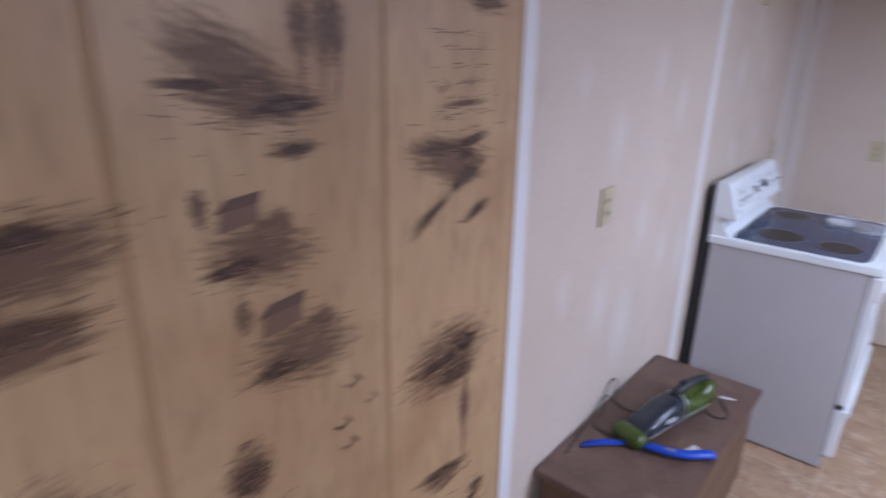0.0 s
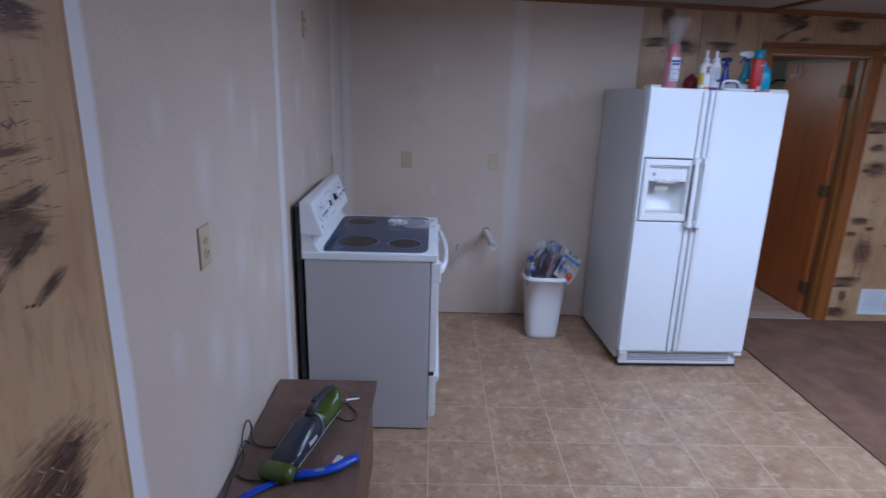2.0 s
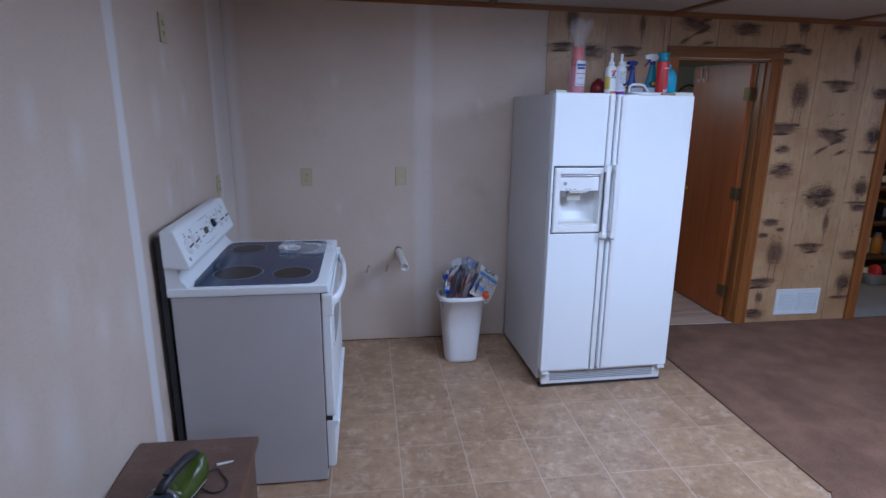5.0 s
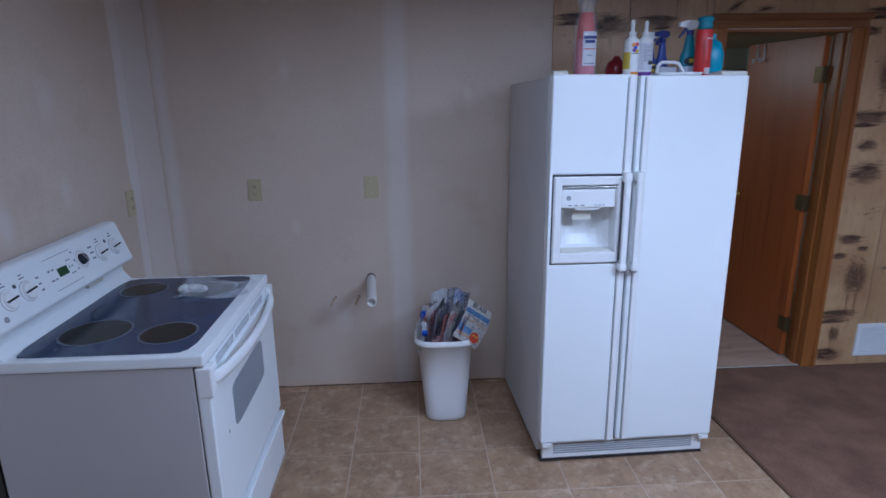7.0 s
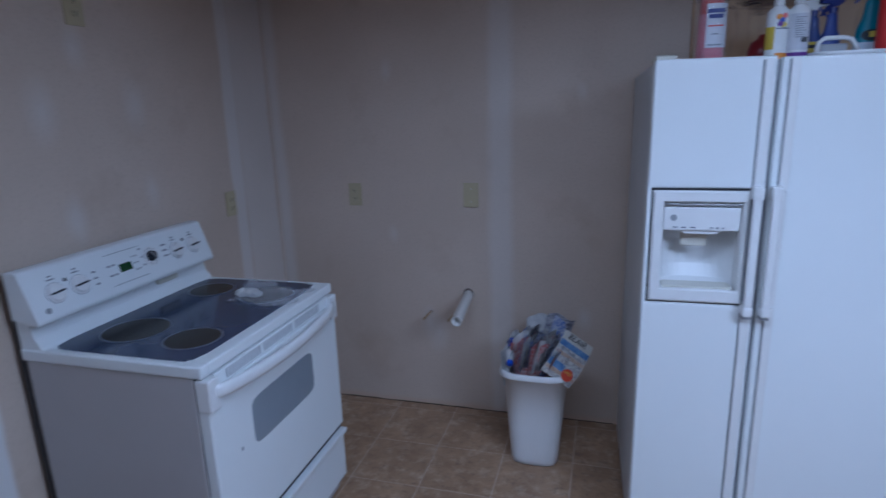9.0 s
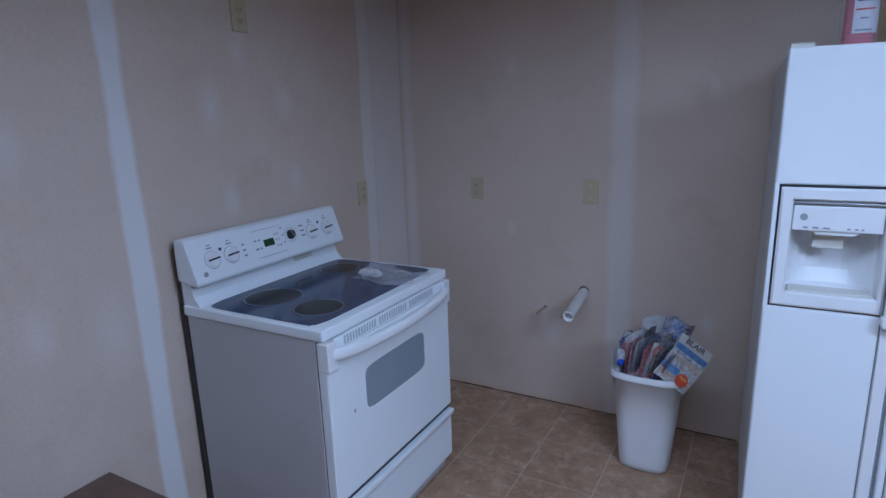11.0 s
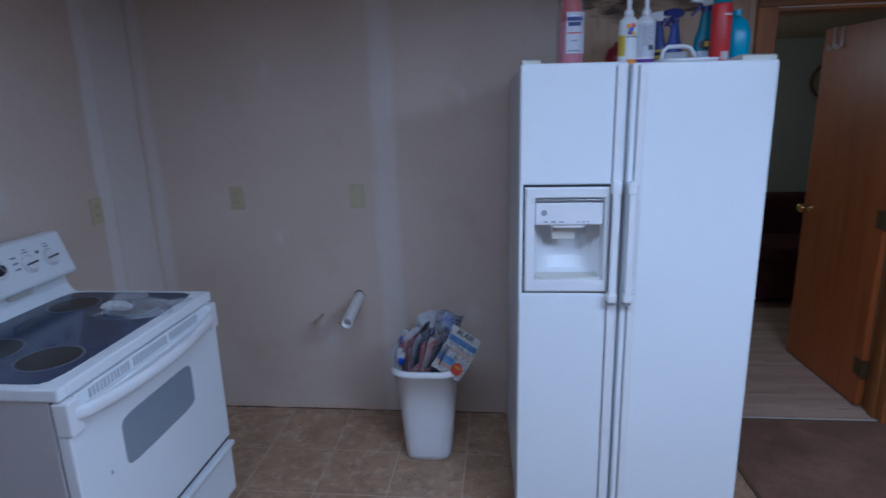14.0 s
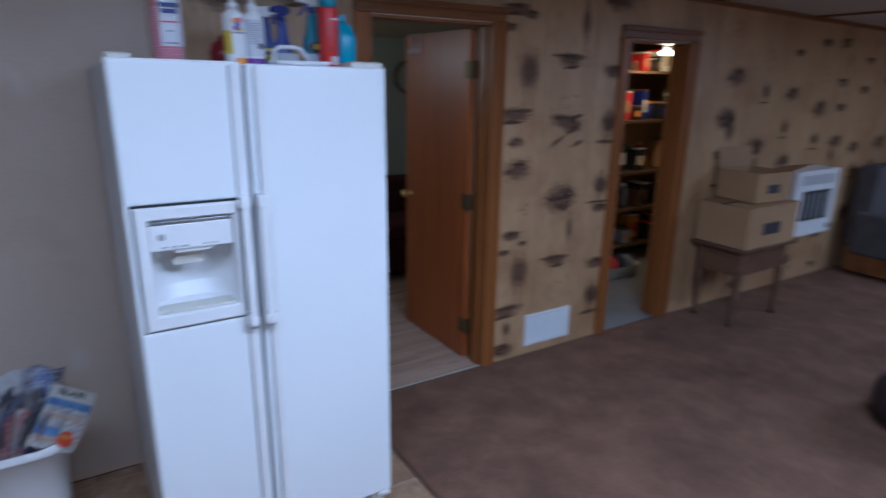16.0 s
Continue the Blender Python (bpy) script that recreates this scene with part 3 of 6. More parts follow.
def refrigerator():
    f = thing("refrigerator", "white side-by-side refrigerator with an ice and water dispenser", "refrigerator")
    f.matrix_world = FRIDGE
    L, M, R, TOP = -0.395, -0.062, 0.392, 1.669
    part("side_panel", box(L + 0.001, L + 0.02, 0.066, 0.785, 0.03, 1.662, 0.004), FRIDGE_SIDE, f, "pebbled white steel side, greyer than the doors")
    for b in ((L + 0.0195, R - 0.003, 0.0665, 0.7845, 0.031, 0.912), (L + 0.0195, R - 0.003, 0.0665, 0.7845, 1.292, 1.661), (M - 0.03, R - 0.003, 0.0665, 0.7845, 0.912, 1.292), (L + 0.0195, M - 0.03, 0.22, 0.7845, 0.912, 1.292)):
        part("cabinet", box(*b), FRIDGE_SIDE, f, "white steel cabinet, greyer than the doors")
    gk = box(L + 0.014, R - 0.014, 0.054, 0.066, 0.11, 0.912)
    box(L + 0.014, R - 0.014, 0.054, 0.066, 1.292, 1.645, bm=gk)
    box(M - 0.03, R - 0.014, 0.054, 0.066, 0.912, 1.292, bm=gk)
    box(L + 0.003, L + 0.018, 0.05, 0.066, 0.912, 1.292, bm=gk)
    part("gasket", gk, plain("door_gasket", (0.30, 0.31, 0.33), 0.6), f, "grey door seal")
    # freezer door in two panels above and below the dispenser
    part("freezer_door", box(L, M, 0, 0.054, 1.287, TOP, 0.009, 3), WHITE_ENAMEL, f)
    part("freezer_door", box(L, M, 0, 0.054, 0.10, 0.918, 0.009, 3), WHITE_ENAMEL, f)
    part("fridge_door", box(M + 0.012, R, 0, 0.054, 0.10, TOP - 0.004, 0.009, 3), WHITE_ENAMEL, f)
    part("door_seam", box(M - 0.004, M + 0.016, 0.02, 0.053, 0.104, TOP - 0.01), GREY_PLASTIC, f, "dark gap between the doors")
    # moulded edge strips beside the gap
    for x0, x1 in ((M - 0.034, M - 0.008), (M + 0.034, M + 0.058)):
        part("edge_strip", box(x0, x1, -0.010, 0.002, 1.282, TOP - 0.008, 0.003), WHITE_PLASTIC, f)
        part("edge_strip", box(x0, x1, -0.010, 0.002, 0.106, 0.917, 0.003), WHITE_PLASTIC, f)
    part("edge_strip", box(M + 0.034, M + 0.058, -0.008, 0.002, 0.922, 1.28, 0.003), WHITE_PLASTIC, f)
    # raised grey lines paint the shade of two grooves
    for x in (M + 0.031, M - 0.037):
        part("groove", box(x - 0.0015, x + 0.0015, -0.0015, 0.004, 0.106, TOP - 0.012), GREY_PRINT, f, "thin grey line painted as the shade of a groove")
    for x in (M - 0.025, M + 0.026):
        bar = box(x - 0.0125, x + 0.0125, -0.041, -0.023, 0.902, 1.282, 0.007, 3)
        box(x - 0.0155, x + 0.0155, -0.043, 0.0, 1.256, 1.298, 0.009, 3, bar)
        box(x - 0.0155, x + 0.0155, -0.043, 0.0, 0.894, 0.927, 0.009, 3, bar)
        part("handle", bar, WHITE_PLASTIC, f)
        part("handle_cap", box(x - 0.012, x + 0.012, -0.034, -0.004, 0.884, 0.894, 0.003), GREY_PLASTIC, f, "grey handle foot")
    # dispenser
    d = part("dispenser", prism_frame(L + 0.018, M - 0.038, 0.924, 1.28, L + 0.052, M - 0.056, 0.967, 1.244), WHITE_PLASTIC, f, "moulded ice and water dispenser")
    bm = box(L + 0.0125, M - 0.03, 0.004, 0.05, 1.279, 1.2865)
    box(L + 0.0125, M - 0.03, 0.004, 0.05, 0.9185, 0.925, bm=bm)
    box(L + 0.0125, L + 0.019, 0.004, 0.05, 0.92, 1.285, bm=bm)
    part("freezer_door", box(L, L + 0.0123, 0, 0.054, 0.912, 1.292, 0.003), WHITE_ENAMEL, f)
    part("dispenser_seal", bm, DARK_METAL, f, "dark line round the dispenser")
    part("control_panel", box(L + 0.054, M - 0.058, 0.004, 0.03, 1.154, 1.228, 0.004), WHITE_PLASTIC, d)
    part("panel_trim", box(L + 0.054, M - 0.058, 0.0, 0.012, 1.232, 1.239, 0.002), GREY_METAL, d, "grey metal trim")
    badge = lathe([(0.010, 0), (0.010, 0.002)], 18)
    badge.transform(pose(L + 0.082, 0.004, 1.194, 90, 0, 0))
    part("badge", badge, GREY_PLASTIC, d, "round grey badge")
    for i, w in enumerate((0.012, 0.014, 0.016, 0.008, 0.008, 0.006)):
        x = L + 0.082 + (0.0, 0.024, 0.05, 0.108, 0.126, 0.142)[i]
        part("mark", box(x, x + w, 0.0025, 0.0045, 1.162, 1.166), GREY_PRINT, d)
    x0, x1 = L + 0.052, M - 0.056
    # a niche with a curved back under the control panel
    shell = bmesh.new()
    prof = [(0.012, 1.244), (0.10, 1.244), (0.13, 1.202), (0.135, 1.102), (0.125, 1.022), (0.105, 0.982), (0.075, 0.968), (0.004, 0.964)]
    cols = []
    for k in range(13):
        u = k / 12
        bow = 1 - 0.55 * abs(2 * u - 1) ** 3
        cols.append([shell.verts.new((x0 - 0.001 + (x1 - x0 + 0.002) * u, 0.012 + (y - 0.012) * bow, z)) for y, z in prof])
    for a, b in zip(cols, cols[1:]):
        for k in range(len(prof) - 1):
            shell.faces.new((a[k], a[k + 1], b[k + 1], b[k]))
    for c in (cols[0], cols[-1]):
        shell.faces.new(c)
    part("recess", shell, WHITE_PLASTIC, d)
    part("drip_tray", box(x0 + 0.008, x1 - 0.008, 0.004, 0.07, 0.967, 0.975, 0.003), IVORY, d, "off-white drip tray")
    part("lever", prism([(x0 + 0.055, 1.153), (x1 - 0.055, 1.153), (x1 - 0.066, 1.142), (x0 + 0.066, 1.142)], 0.012, 0.06, "y", 0.002), WHITE_PLASTIC, d)
    part("paddle", box(x0 + 0.062, x1 - 0.085, 0.050, 0.060, 1.097, 1.142, 0.003), IVORY, d, "yellowed paddle")
    # base grille
    g = part("grille", box(L + 0.02, R - 0.02, 0.03, 0.06, 0.006, 0.092, 0.004), WHITE_PLASTIC, f)
    for i in range(5):
        part("slot", box(L + 0.07, R - 0.07, 0.026, 0.031, 0.030 + i * 0.011, 0.034 + i * 0.011), GREY_PLASTIC, g, "dark slot")
    # this black strip paints the shade between grille and floor
    part("base_shade", box(L + 0.012, R - 0.012, 0.036, 0.07, -0.012, 0.0055, 0.002), BLACK, g, "black strip painted as the shade below the grille")
    for x in (L + 0.01, R - 0.05):
        part("lower_hinge", box(x, x + 0.045, 0.0, 0.05, 0.076, 0.097, 0.006), WHITE_PLASTIC, f)
    for x in (L + 0.1, R - 0.12):
        for y in (0.12, 0.7):
            part("roller", box(x, x + 0.03, y, y + 0.05, -0.0165 + 0.0227 * y , 0.032, 0.004), BLACK, f)
    for x0, x1 in ((L + 0.004, L + 0.062), (R - 0.11, R - 0.004)):
        bm = prism([(0.012, TOP - 0.006), (0.012, TOP + 0.010), (0.03, TOP + 0.015), (0.12, TOP + 0.010), (0.13, TOP - 0.006)], x0, x1, "x", 0.003)
        part("hinge_cover", bm, IVORY, f, "off-white hinge cover")
    return f


def prism_frame(x0, x1, z0, z1, a0, a1, b0, b1):
    """A rectangular bezel whose inner edge slopes back into a recess."""
    bm = bmesh.new()
    rings = []
    for u0, u1, w0, w1, y in ((x0, x1, z0, z1, 0.05), (x0, x1, z0, z1, -0.004), (x0 + 0.006, x1 - 0.006, z0 + 0.006, z1 - 0.006, -0.010), (a0 - 0.004, a1 + 0.004, b0 - 0.004, b1 + 0.004, -0.010), (a0, a1, b0, b1, -0.004), (a0, a1, b0, b1, 0.02)):
        rings.append([bm.verts.new((u, y, w)) for u, w in ((u0, w0), (u1, w0), (u1, w1), (u0, w1))])
    for lo, hi in zip(rings, rings[1:]):
        for k in range(4):
            bm.faces.new((lo[k], lo[(k + 1) % 4], hi[(k + 1) % 4], hi[k]))
    bmesh.ops.recalc_face_normals(bm, faces=bm.faces[:])
    return bm


fridge = refrigerator()


VENT_GREY = plain("vent_grey", (0.42, 0.43, 0.45), 0.5)


# Electric range, its back towards the west wall
def stove():
    s = thing("electric_range", "white freestanding electric range with a dark glass cooktop", "stove", (-0.004, 2.640, 0), 0)
    W = 0.774
    part("body", box(-0.568, 0.011, 0.004, W - 0.004, 0.008, 0.885, 0.004), STOVE_SHADED_SIDE, s, "grey-white side panels with their shade toned into the enamel")
    # reaches almost to the wall to stand in for the shade there
    part("rear_shade", box(-0.604, -0.5805, 0.012, W - 0.012, 0.05, 1.13), DARK_METAL, s, "dark sheet metal back, thickened to paint the shade behind the range")
    part("front_frame", box(0.011, 0.0145, 0.008, W - 0.008, 0.06, 0.878), DARK_METAL, s, "dark gap behind the oven door")
    for x in (-0.54, -0.06):
        for y in (0.05, W - 0.09):
            part("foot", box(x, x + 0.04, y, y + 0.04, 0.0, 0.032, 0.004), BLACK, s)
    # white cooktop rim with rounded edges
    rim = bmesh.new()
    for b in ((-0.58, 0.045, 0.0, 0.032, 0.885, 0.921), (-0.58, 0.045, W - 0.032, W, 0.885, 0.921), (-0.028, 0.045, 0.028, W - 0.028, 0.885, 0.921), (-0.58, -0.49, 0.028, W - 0.028, 0.885, 0.921)):
        box(*b, 0.007, 3, rim)
    part("cooktop_rim", rim, WHITE_ENAMEL, s)
    glass = squircle([(0.248, (W - 0.05) / 2, 0.9, -0.248, W / 2), (0.248, (W - 0.05) / 2, 0.9225, -0.248, W / 2)], 64, 14.0)
    g = part("cooktop_glass", glass, CERAMIC, s, "blue-black ceramic glass")
    for x, y, r in ((-0.345, 0.20, 0.098), (-0.115, 0.175, 0.080), (-0.375, 0.61, 0.078), (-0.125, 0.595, 0.092)):
        ring = lathe([(r + 0.008, 0.0), (r + 0.008, 0.0008), (r, 0.0010)], 40, caps=False)
        ring.transform(pose(x, y, 0.9226))
        b = part("burner", ring, BURNER_EDGE, g, "faint ring")
        disc = lathe([(r, 0.0), (r, 0.0010)], 40)
        disc.transform(pose(x, y, 0.9226))
        part("burner_disc", disc, BURNER, b)
    # backguard: a curved riser and a tilted control panel
    part("riser", prism([(-0.58, 0.905), (-0.475, 0.905), (-0.500, 0.925), (-0.522, 0.952), (-0.530, 0.99), (-0.532, 1.03), (-0.58, 1.03)], 0.006, W + 0.0, "y", 0.002), WHITE_ENAMEL, s)
    bg = part("backguard", prism([(-0.58, 1.012), (-0.488, 0.996), (-0.482, 1.000), (-0.480, 1.010), (-0.528, 1.148), (-0.534, 1.154), (-0.545, 1.157), (-0.58, 1.155)], -0.004, W + 0.004, "y", 0.004), WHITE_ENAMEL, s)
    tilt = math.degrees(math.atan2(0.048, 0.138))

    def on_panel(y, h):
        # a place on the sloping face: y along, h up the slope
        base = Vector((-0.4797, y, 1.010)) + Vector((-0.048, 0, 0.138)) * h
        return Matrix.Translation(base) @ pose(0, 0, 0, 0, -tilt, 0) @ pose(0, 0, 0, 90, 0, 90)

    for y, h in ((0.085, 0.46), (0.17, 0.46), (0.60, 0.48), (0.695, 0.48)):
        dial = lathe([(0.0325, 0), (0.0325, 0.0008)], 30)
        dial.transform(on_panel(y, h))
        part("dial_ring", dial, GREY_PRINT, bg, "fine grey scale ring")
        cap = lathe([(0.0312, 0), (0.0312, 0.0016), (0.027, 0.004), (0.025, 0.010), (0.022, 0.012)], 30)
        cap.transform(on_panel(y, h))
        k = part("knob", cap, WHITE_PLASTIC, bg)
        bar = box(-0.024, 0.024, -0.0032, 0.0032, 0.006, 0.016, 0.002)
        bar.transform(on_panel(y, h) @ pose(0, 0, 0, 0, 0, 4))
        part("pointer", bar, GRAPHITE, k, "dark slim pointer")
        mk = box(-0.012, 0.012, 0.040, 0.044, 0, 0.001)
        box(-0.007, 0.007, 0.050, 0.054, 0, 0.001, bm=mk)
        mk.transform(on_panel(y, h))
        part("marking", mk, GREY_PRINT, bg)
    for y, h in ((0.128, 0.66), (0.648, 0.7)):
        dot = lathe([(0.006, 0), (0.006, 0.002)], 12)
        dot.transform(on_panel(y, h))
        part("indicator", dot, PRINT, bg)
    dk = lathe([(0.020, 0), (0.020, 0.004), (0.016, 0.014), (0.013, 0.015)], 24)
    dk.transform(on_panel(0.475, 0.55))
    sel = part("selector_knob", dk, GRAPHITE, bg, "dark selector knob")
    fin = box(-0.003, 0.003, -0.015, 0.015, 0.013, 0.019, 0.001)
    fin.transform(on_panel(0.475, 0.55) @ pose(0, 0, 0, 0, 0, 30))
    part("pointer", fin, GREY_METAL, sel)
    for k in range(14):
        tick = box(0.026, 0.031, -0.001, 0.001, 0.0008, 0.0016)
        tick.transform(on_panel(0.475, 0.55) @ pose(0, 0, 0, 0, 0, k * 360 / 14))
        part("scale_tick", tick, GREY_PRINT, bg)
    scale = lathe([(0.036, 0), (0.036, 0.0008)], 30)
    scale.transform(on_panel(0.475, 0.55))
    part("dial_ring", scale, WHITE_PLASTIC, bg)
    disp = box(-0.026, 0.026, -0.014, 0.014, 0, 0.0015)
    disp.transform(on_panel(0.355, 0.5))
    part("display", disp, plain("green_display", (0.012, 0.055, 0.018), 0.15), bg, "dark green clock display")
    marks = [(0.29, 0.62, 0.012), (0.31, 0.62, 0.010), (0.29, 0.4, 0.014), (0.31, 0.4, 0.010), (0.395, 0.68, 0.006), (0.41, 0.68, 0.006), (0.395, 0.52, 0.006), (0.41, 0.52, 0.006), (0.395, 0.36, 0.006), (0.41, 0.36, 0.006), (0.435, 0.8, 0.008), (0.435, 0.6, 0.008), (0.435, 0.4, 0.008), (0.545, 0.72, 0.022), (0.545, 0.58, 0.022), (0.545, 0.44, 0.022), (0.23, 0.62, 0.012), (0.23, 0.48, 0.012), (0.23, 0.34, 0.012)]
    for y, h, w in marks:
        mk = box(-w / 2, w / 2, -0.003, 0.003, 0, 0.0012)
        mk.transform(on_panel(y, h))
        part("key", mk, GREY_PRINT, bg)
    for h in (0.88, 0.16):
        ln = box(-0.075, 0.075, -0.0008, 0.0008, 0, 0.001)
        ln.transform(on_panel(0.36, h))
        part("line", ln, GREY_PRINT, bg)
    bd = lathe([(0.009, 0), (0.009, 0.0015)], 16)
    bd.transform(on_panel(0.04, 0.16))
    part("badge", bd, GREY_PLASTIC, bg, "round grey badge")
    part("light_cover", box(-0.534, -0.512, 0.50, 0.60, 0.968, 0.998, 0.005), IVORY, s, "ivory plastic lamp cover under the control panel")
    # oven door
    door = part("oven_door", box(0.014, 0.052, 0.004, W - 0.004, 0.322, 0.8365, 0.007, 3), WHITE_ENAMEL, s)
    part("window", window_slab(W), OVEN_GLASS, door, "grey tinted oven window")
    # a broad bowed band with an open slot and louvres behind it
    band = bmesh.new()
    rows = []
    for k in range(25):
        u = k / 24
        bow = max(0.0, math.sin(math.pi * u)) ** 0.55
        y, x, lift = 0.026 + u * (W - 0.052), 0.050 + 0.040 * bow, 0.016 * (1 - bow)
        outline = ((0.0, 0.802 + lift), (0.009, 0.805 + lift), (0.013, 0.815 + lift), (0.013, 0.832 + lift), (0.008, 0.842 + lift), (0.0, 0.845 + lift), (-0.008, 0.838 + lift), (-0.009, 0.815 + lift))
        rows.append([band.verts.new((x + dx, y, z)) for dx, z in outline])
    for a, b in zip(rows, rows[1:]):
        for k in range(8):
            band.faces.new((a[k], a[(k + 1) % 8], b[(k + 1) % 8], b[k]))
    band.faces.new(rows[0][::-1])
    band.faces.new(rows[-1])
    bmesh.ops.recalc_face_normals(band, faces=band.faces[:])
    part("handle", band, WHITE_PLASTIC, door, "bowed white band handle", True)
    for y in (0.0, W - 0.05):
        part("handle_end", box(0.016, 0.062, y + 0.002, y + 0.048, 0.785, 0.8795, 0.006, 3), WHITE_PLASTIC, door)
    part("vent_trim", box(0.014, 0.046, 0.05, W - 0.05, 0.838, 0.880, 0.003), WHITE_ENAMEL, door)
    for i in range(39):
        if i % 13 == 12:
            continue
        y = 0.10 + i * 0.0148
        part("vent_slot", box(0.0445, 0.0472, y, y + 0.008, 0.846, 0.874), VENT_GREY, door, "dark vent slot")
    part("scuff", box(0.0515, 0.0528, 0.118, 0.124, 0.60, 0.612), GREY_PRINT, door, "small grey scuff")
    dr = part("drawer", prism([(0.014, 0.075), (0.044, 0.075), (0.050, 0.085), (0.050, 0.262), (0.066, 0.284), (0.066, 0.300), (0.014, 0.300)], 0.004, W - 0.004, "y", 0.004), WHITE_ENAMEL, s)
    part("drawer_gap", box(0.012, 0.04, 0.006, W - 0.006, 0.301, 0.321), DARK_METAL, s, "dark gap above the drawer")
    return s


def window_slab(W):
    bm = squircle([(0.19, 0.078, 0.0, 0, 0), (0.188, 0.076, 0.0015, 0, 0)], 48, 9.0)
    bm.transform(pose(0.0520, W / 2 - 0.01, 0.652, 90, 0, 90))
    return bm


stove()


# Wooden chest by the west wall
def chest():
    c = thing("wooden_chest", "low worn dark brown wooden chest beside the drywall", "chest", (-0.416, 1.825, 0))
    part("top", box(-0.205, 0.205, -0.47, 0.495, 0.425, 0.452, 0.005), CHEST_WOOD, c)
    part("body", box(-0.185, 0.19, -0.455, 0.48, 0.05, 0.4245, 0.004), CHEST_EDGE, c)
    for x in (-0.17, 0.13):
        for y in (-0.44, 0.42):
            part("foot", box(x, x + 0.045, y, y + 0.045, 0.0, 0.05, 0.004), CHEST_EDGE, c)
    part("edge_band", box(0.2055, 0.2075, -0.465, 0.49, 0.429, 0.449), CHEST_EDGE, c)
    return c


chest()


# Unseen fixtures added to house the room lamps: shallow ceiling boxes with lit diffusers
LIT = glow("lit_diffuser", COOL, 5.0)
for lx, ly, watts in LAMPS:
    lamp = thing("assumed_ceiling_light", "assumed white ceiling light box out of view, with a lit diffuser", "ceiling light", (lx, ly, ceil_at(lx)), 0, "ceiling lights")
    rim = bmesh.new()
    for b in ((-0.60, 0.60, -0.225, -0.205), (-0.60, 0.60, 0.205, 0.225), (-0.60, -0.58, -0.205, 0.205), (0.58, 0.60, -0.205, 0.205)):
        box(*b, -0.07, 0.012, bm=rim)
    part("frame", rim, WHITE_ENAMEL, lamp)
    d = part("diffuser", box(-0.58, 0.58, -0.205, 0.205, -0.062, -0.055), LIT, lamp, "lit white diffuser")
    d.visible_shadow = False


# Outlets and plates
def plate(kind, at, wall, label, w=0.072, h=0.116):
    """A wall plate in its own frame: x across, z up, facing -y."""
    p = thing("wall_plate" if kind == "blank" else "wall_outlet", label, "wall plate" if kind == "blank" else "outlet", at, 0 if wall == "n" else 90)
    part("cover", box(-w / 2, w / 2, -0.007, -0.0005, -h / 2, h / 2, 0.003), CREAM_PLASTIC, p)
    if kind == "blank":
        for z in (-0.03, 0.03):
            part("screw", box(-0.003, 0.003, -0.0082, -0.0065, z - 0.003, z + 0.003, 0.001), IVORY, p)
    if kind == "outlet":
        for z in (-0.02, 0.02) if h < 0.15 else (-0.05, -0.012, 0.03):
            face = lathe([(0.016, 0), (0.016, 0.003), (0.014, 0.004)], 18, 1.0, 0.85)
            face.transform(pose(0, -0.006, z, 90, 0, 0))
            s = part("socket", face, CREAM_PLASTIC, p)
            for x in (-0.006, 0.006):
                part("slot", box(x - 0.001, x + 0.001, -0.0112, -0.0098, z - 0.002, z + 0.006), PRINT, s)
            part("earth_hole", box(-0.002, 0.002, -0.0112, -0.0098, z - 0.009, z - 0.005), PRINT, s)
    if kind == "single":
        face = lathe([(0.015, 0), (0.015, 0.003)], 18)
        face.transform(pose(0, -0.006, 0, 90, 0, 0))
        s = part("socket", face, CREAM_PLASTIC, p)
        for x, z in ((-0.005, 0.004), (0.005, 0.004), (0, -0.006), (0, 0.0)):
            part("slot", box(x - 0.0016, x + 0.0016, -0.0112, -0.0088, z - 0.004, z + 0.004), PRINT, s)
    return p


plate("outlet", (-0.178, NORTH, 1.150), "n", "cream duplex outlet on the bare drywall")
plate("blank", (0.431, NORTH, 1.152), "n", "cream blank wall plate on the bare drywall", 0.076, 0.12)
plate("outlet", (WEST, 1.668, 1.225), "w", "cream duplex outlet plate on the bare drywall", 0.075, 0.120)
plate("outlet", (WEST, 3.77, 1.165), "w", "cream outlet near the corner of the drywall")
plate("outlet", (WEST, 3.075, 1.93), "w", "cream outlet high above the range", 0.075, 0.12)


# Pipe stubs in the north wall
pvc = thing("drain_pipe", "white plastic drain stub sticking out of a hole in the drywall", "pipe", (0.407, NORTH, 0.64))
hole = lathe([(0.029, 0), (0.029, 0.0012)], 24, 0.95, 1.08)
hole.transform(pose(0, -0.0004, 0.004, 90, 0, 0))
part("wall_hole", hole, plain("dark_hole", (0.17, 0.13, 0.11), 0.9), pvc, "dark ragged hole")
pipe = bmesh.new()
rings = []
for r, y in ((0.025, -0.002), (0.025, -0.335), (0.0255, -0.34), (0.020, -0.34), (0.0195, -0.30)):
    rings.append([pipe.verts.new((r * math.cos(a * math.tau / 24) + 0.022 * y / -0.34, y, r * math.sin(a * math.tau / 24) - 0.014 * y / -0.34)) for a in range(24)])
for lo, hi in zip(rings, rings[1:]):
    for a in range(24):
        pipe.faces.new((lo[a], lo[(a + 1) % 24], hi[(a + 1) % 24], hi[a]))
pipe.faces.new(rings[-1])
part("pipe", pipe, plain("white_pvc", (0.70, 0.68, 0.64), 0.4), pvc, "", True)
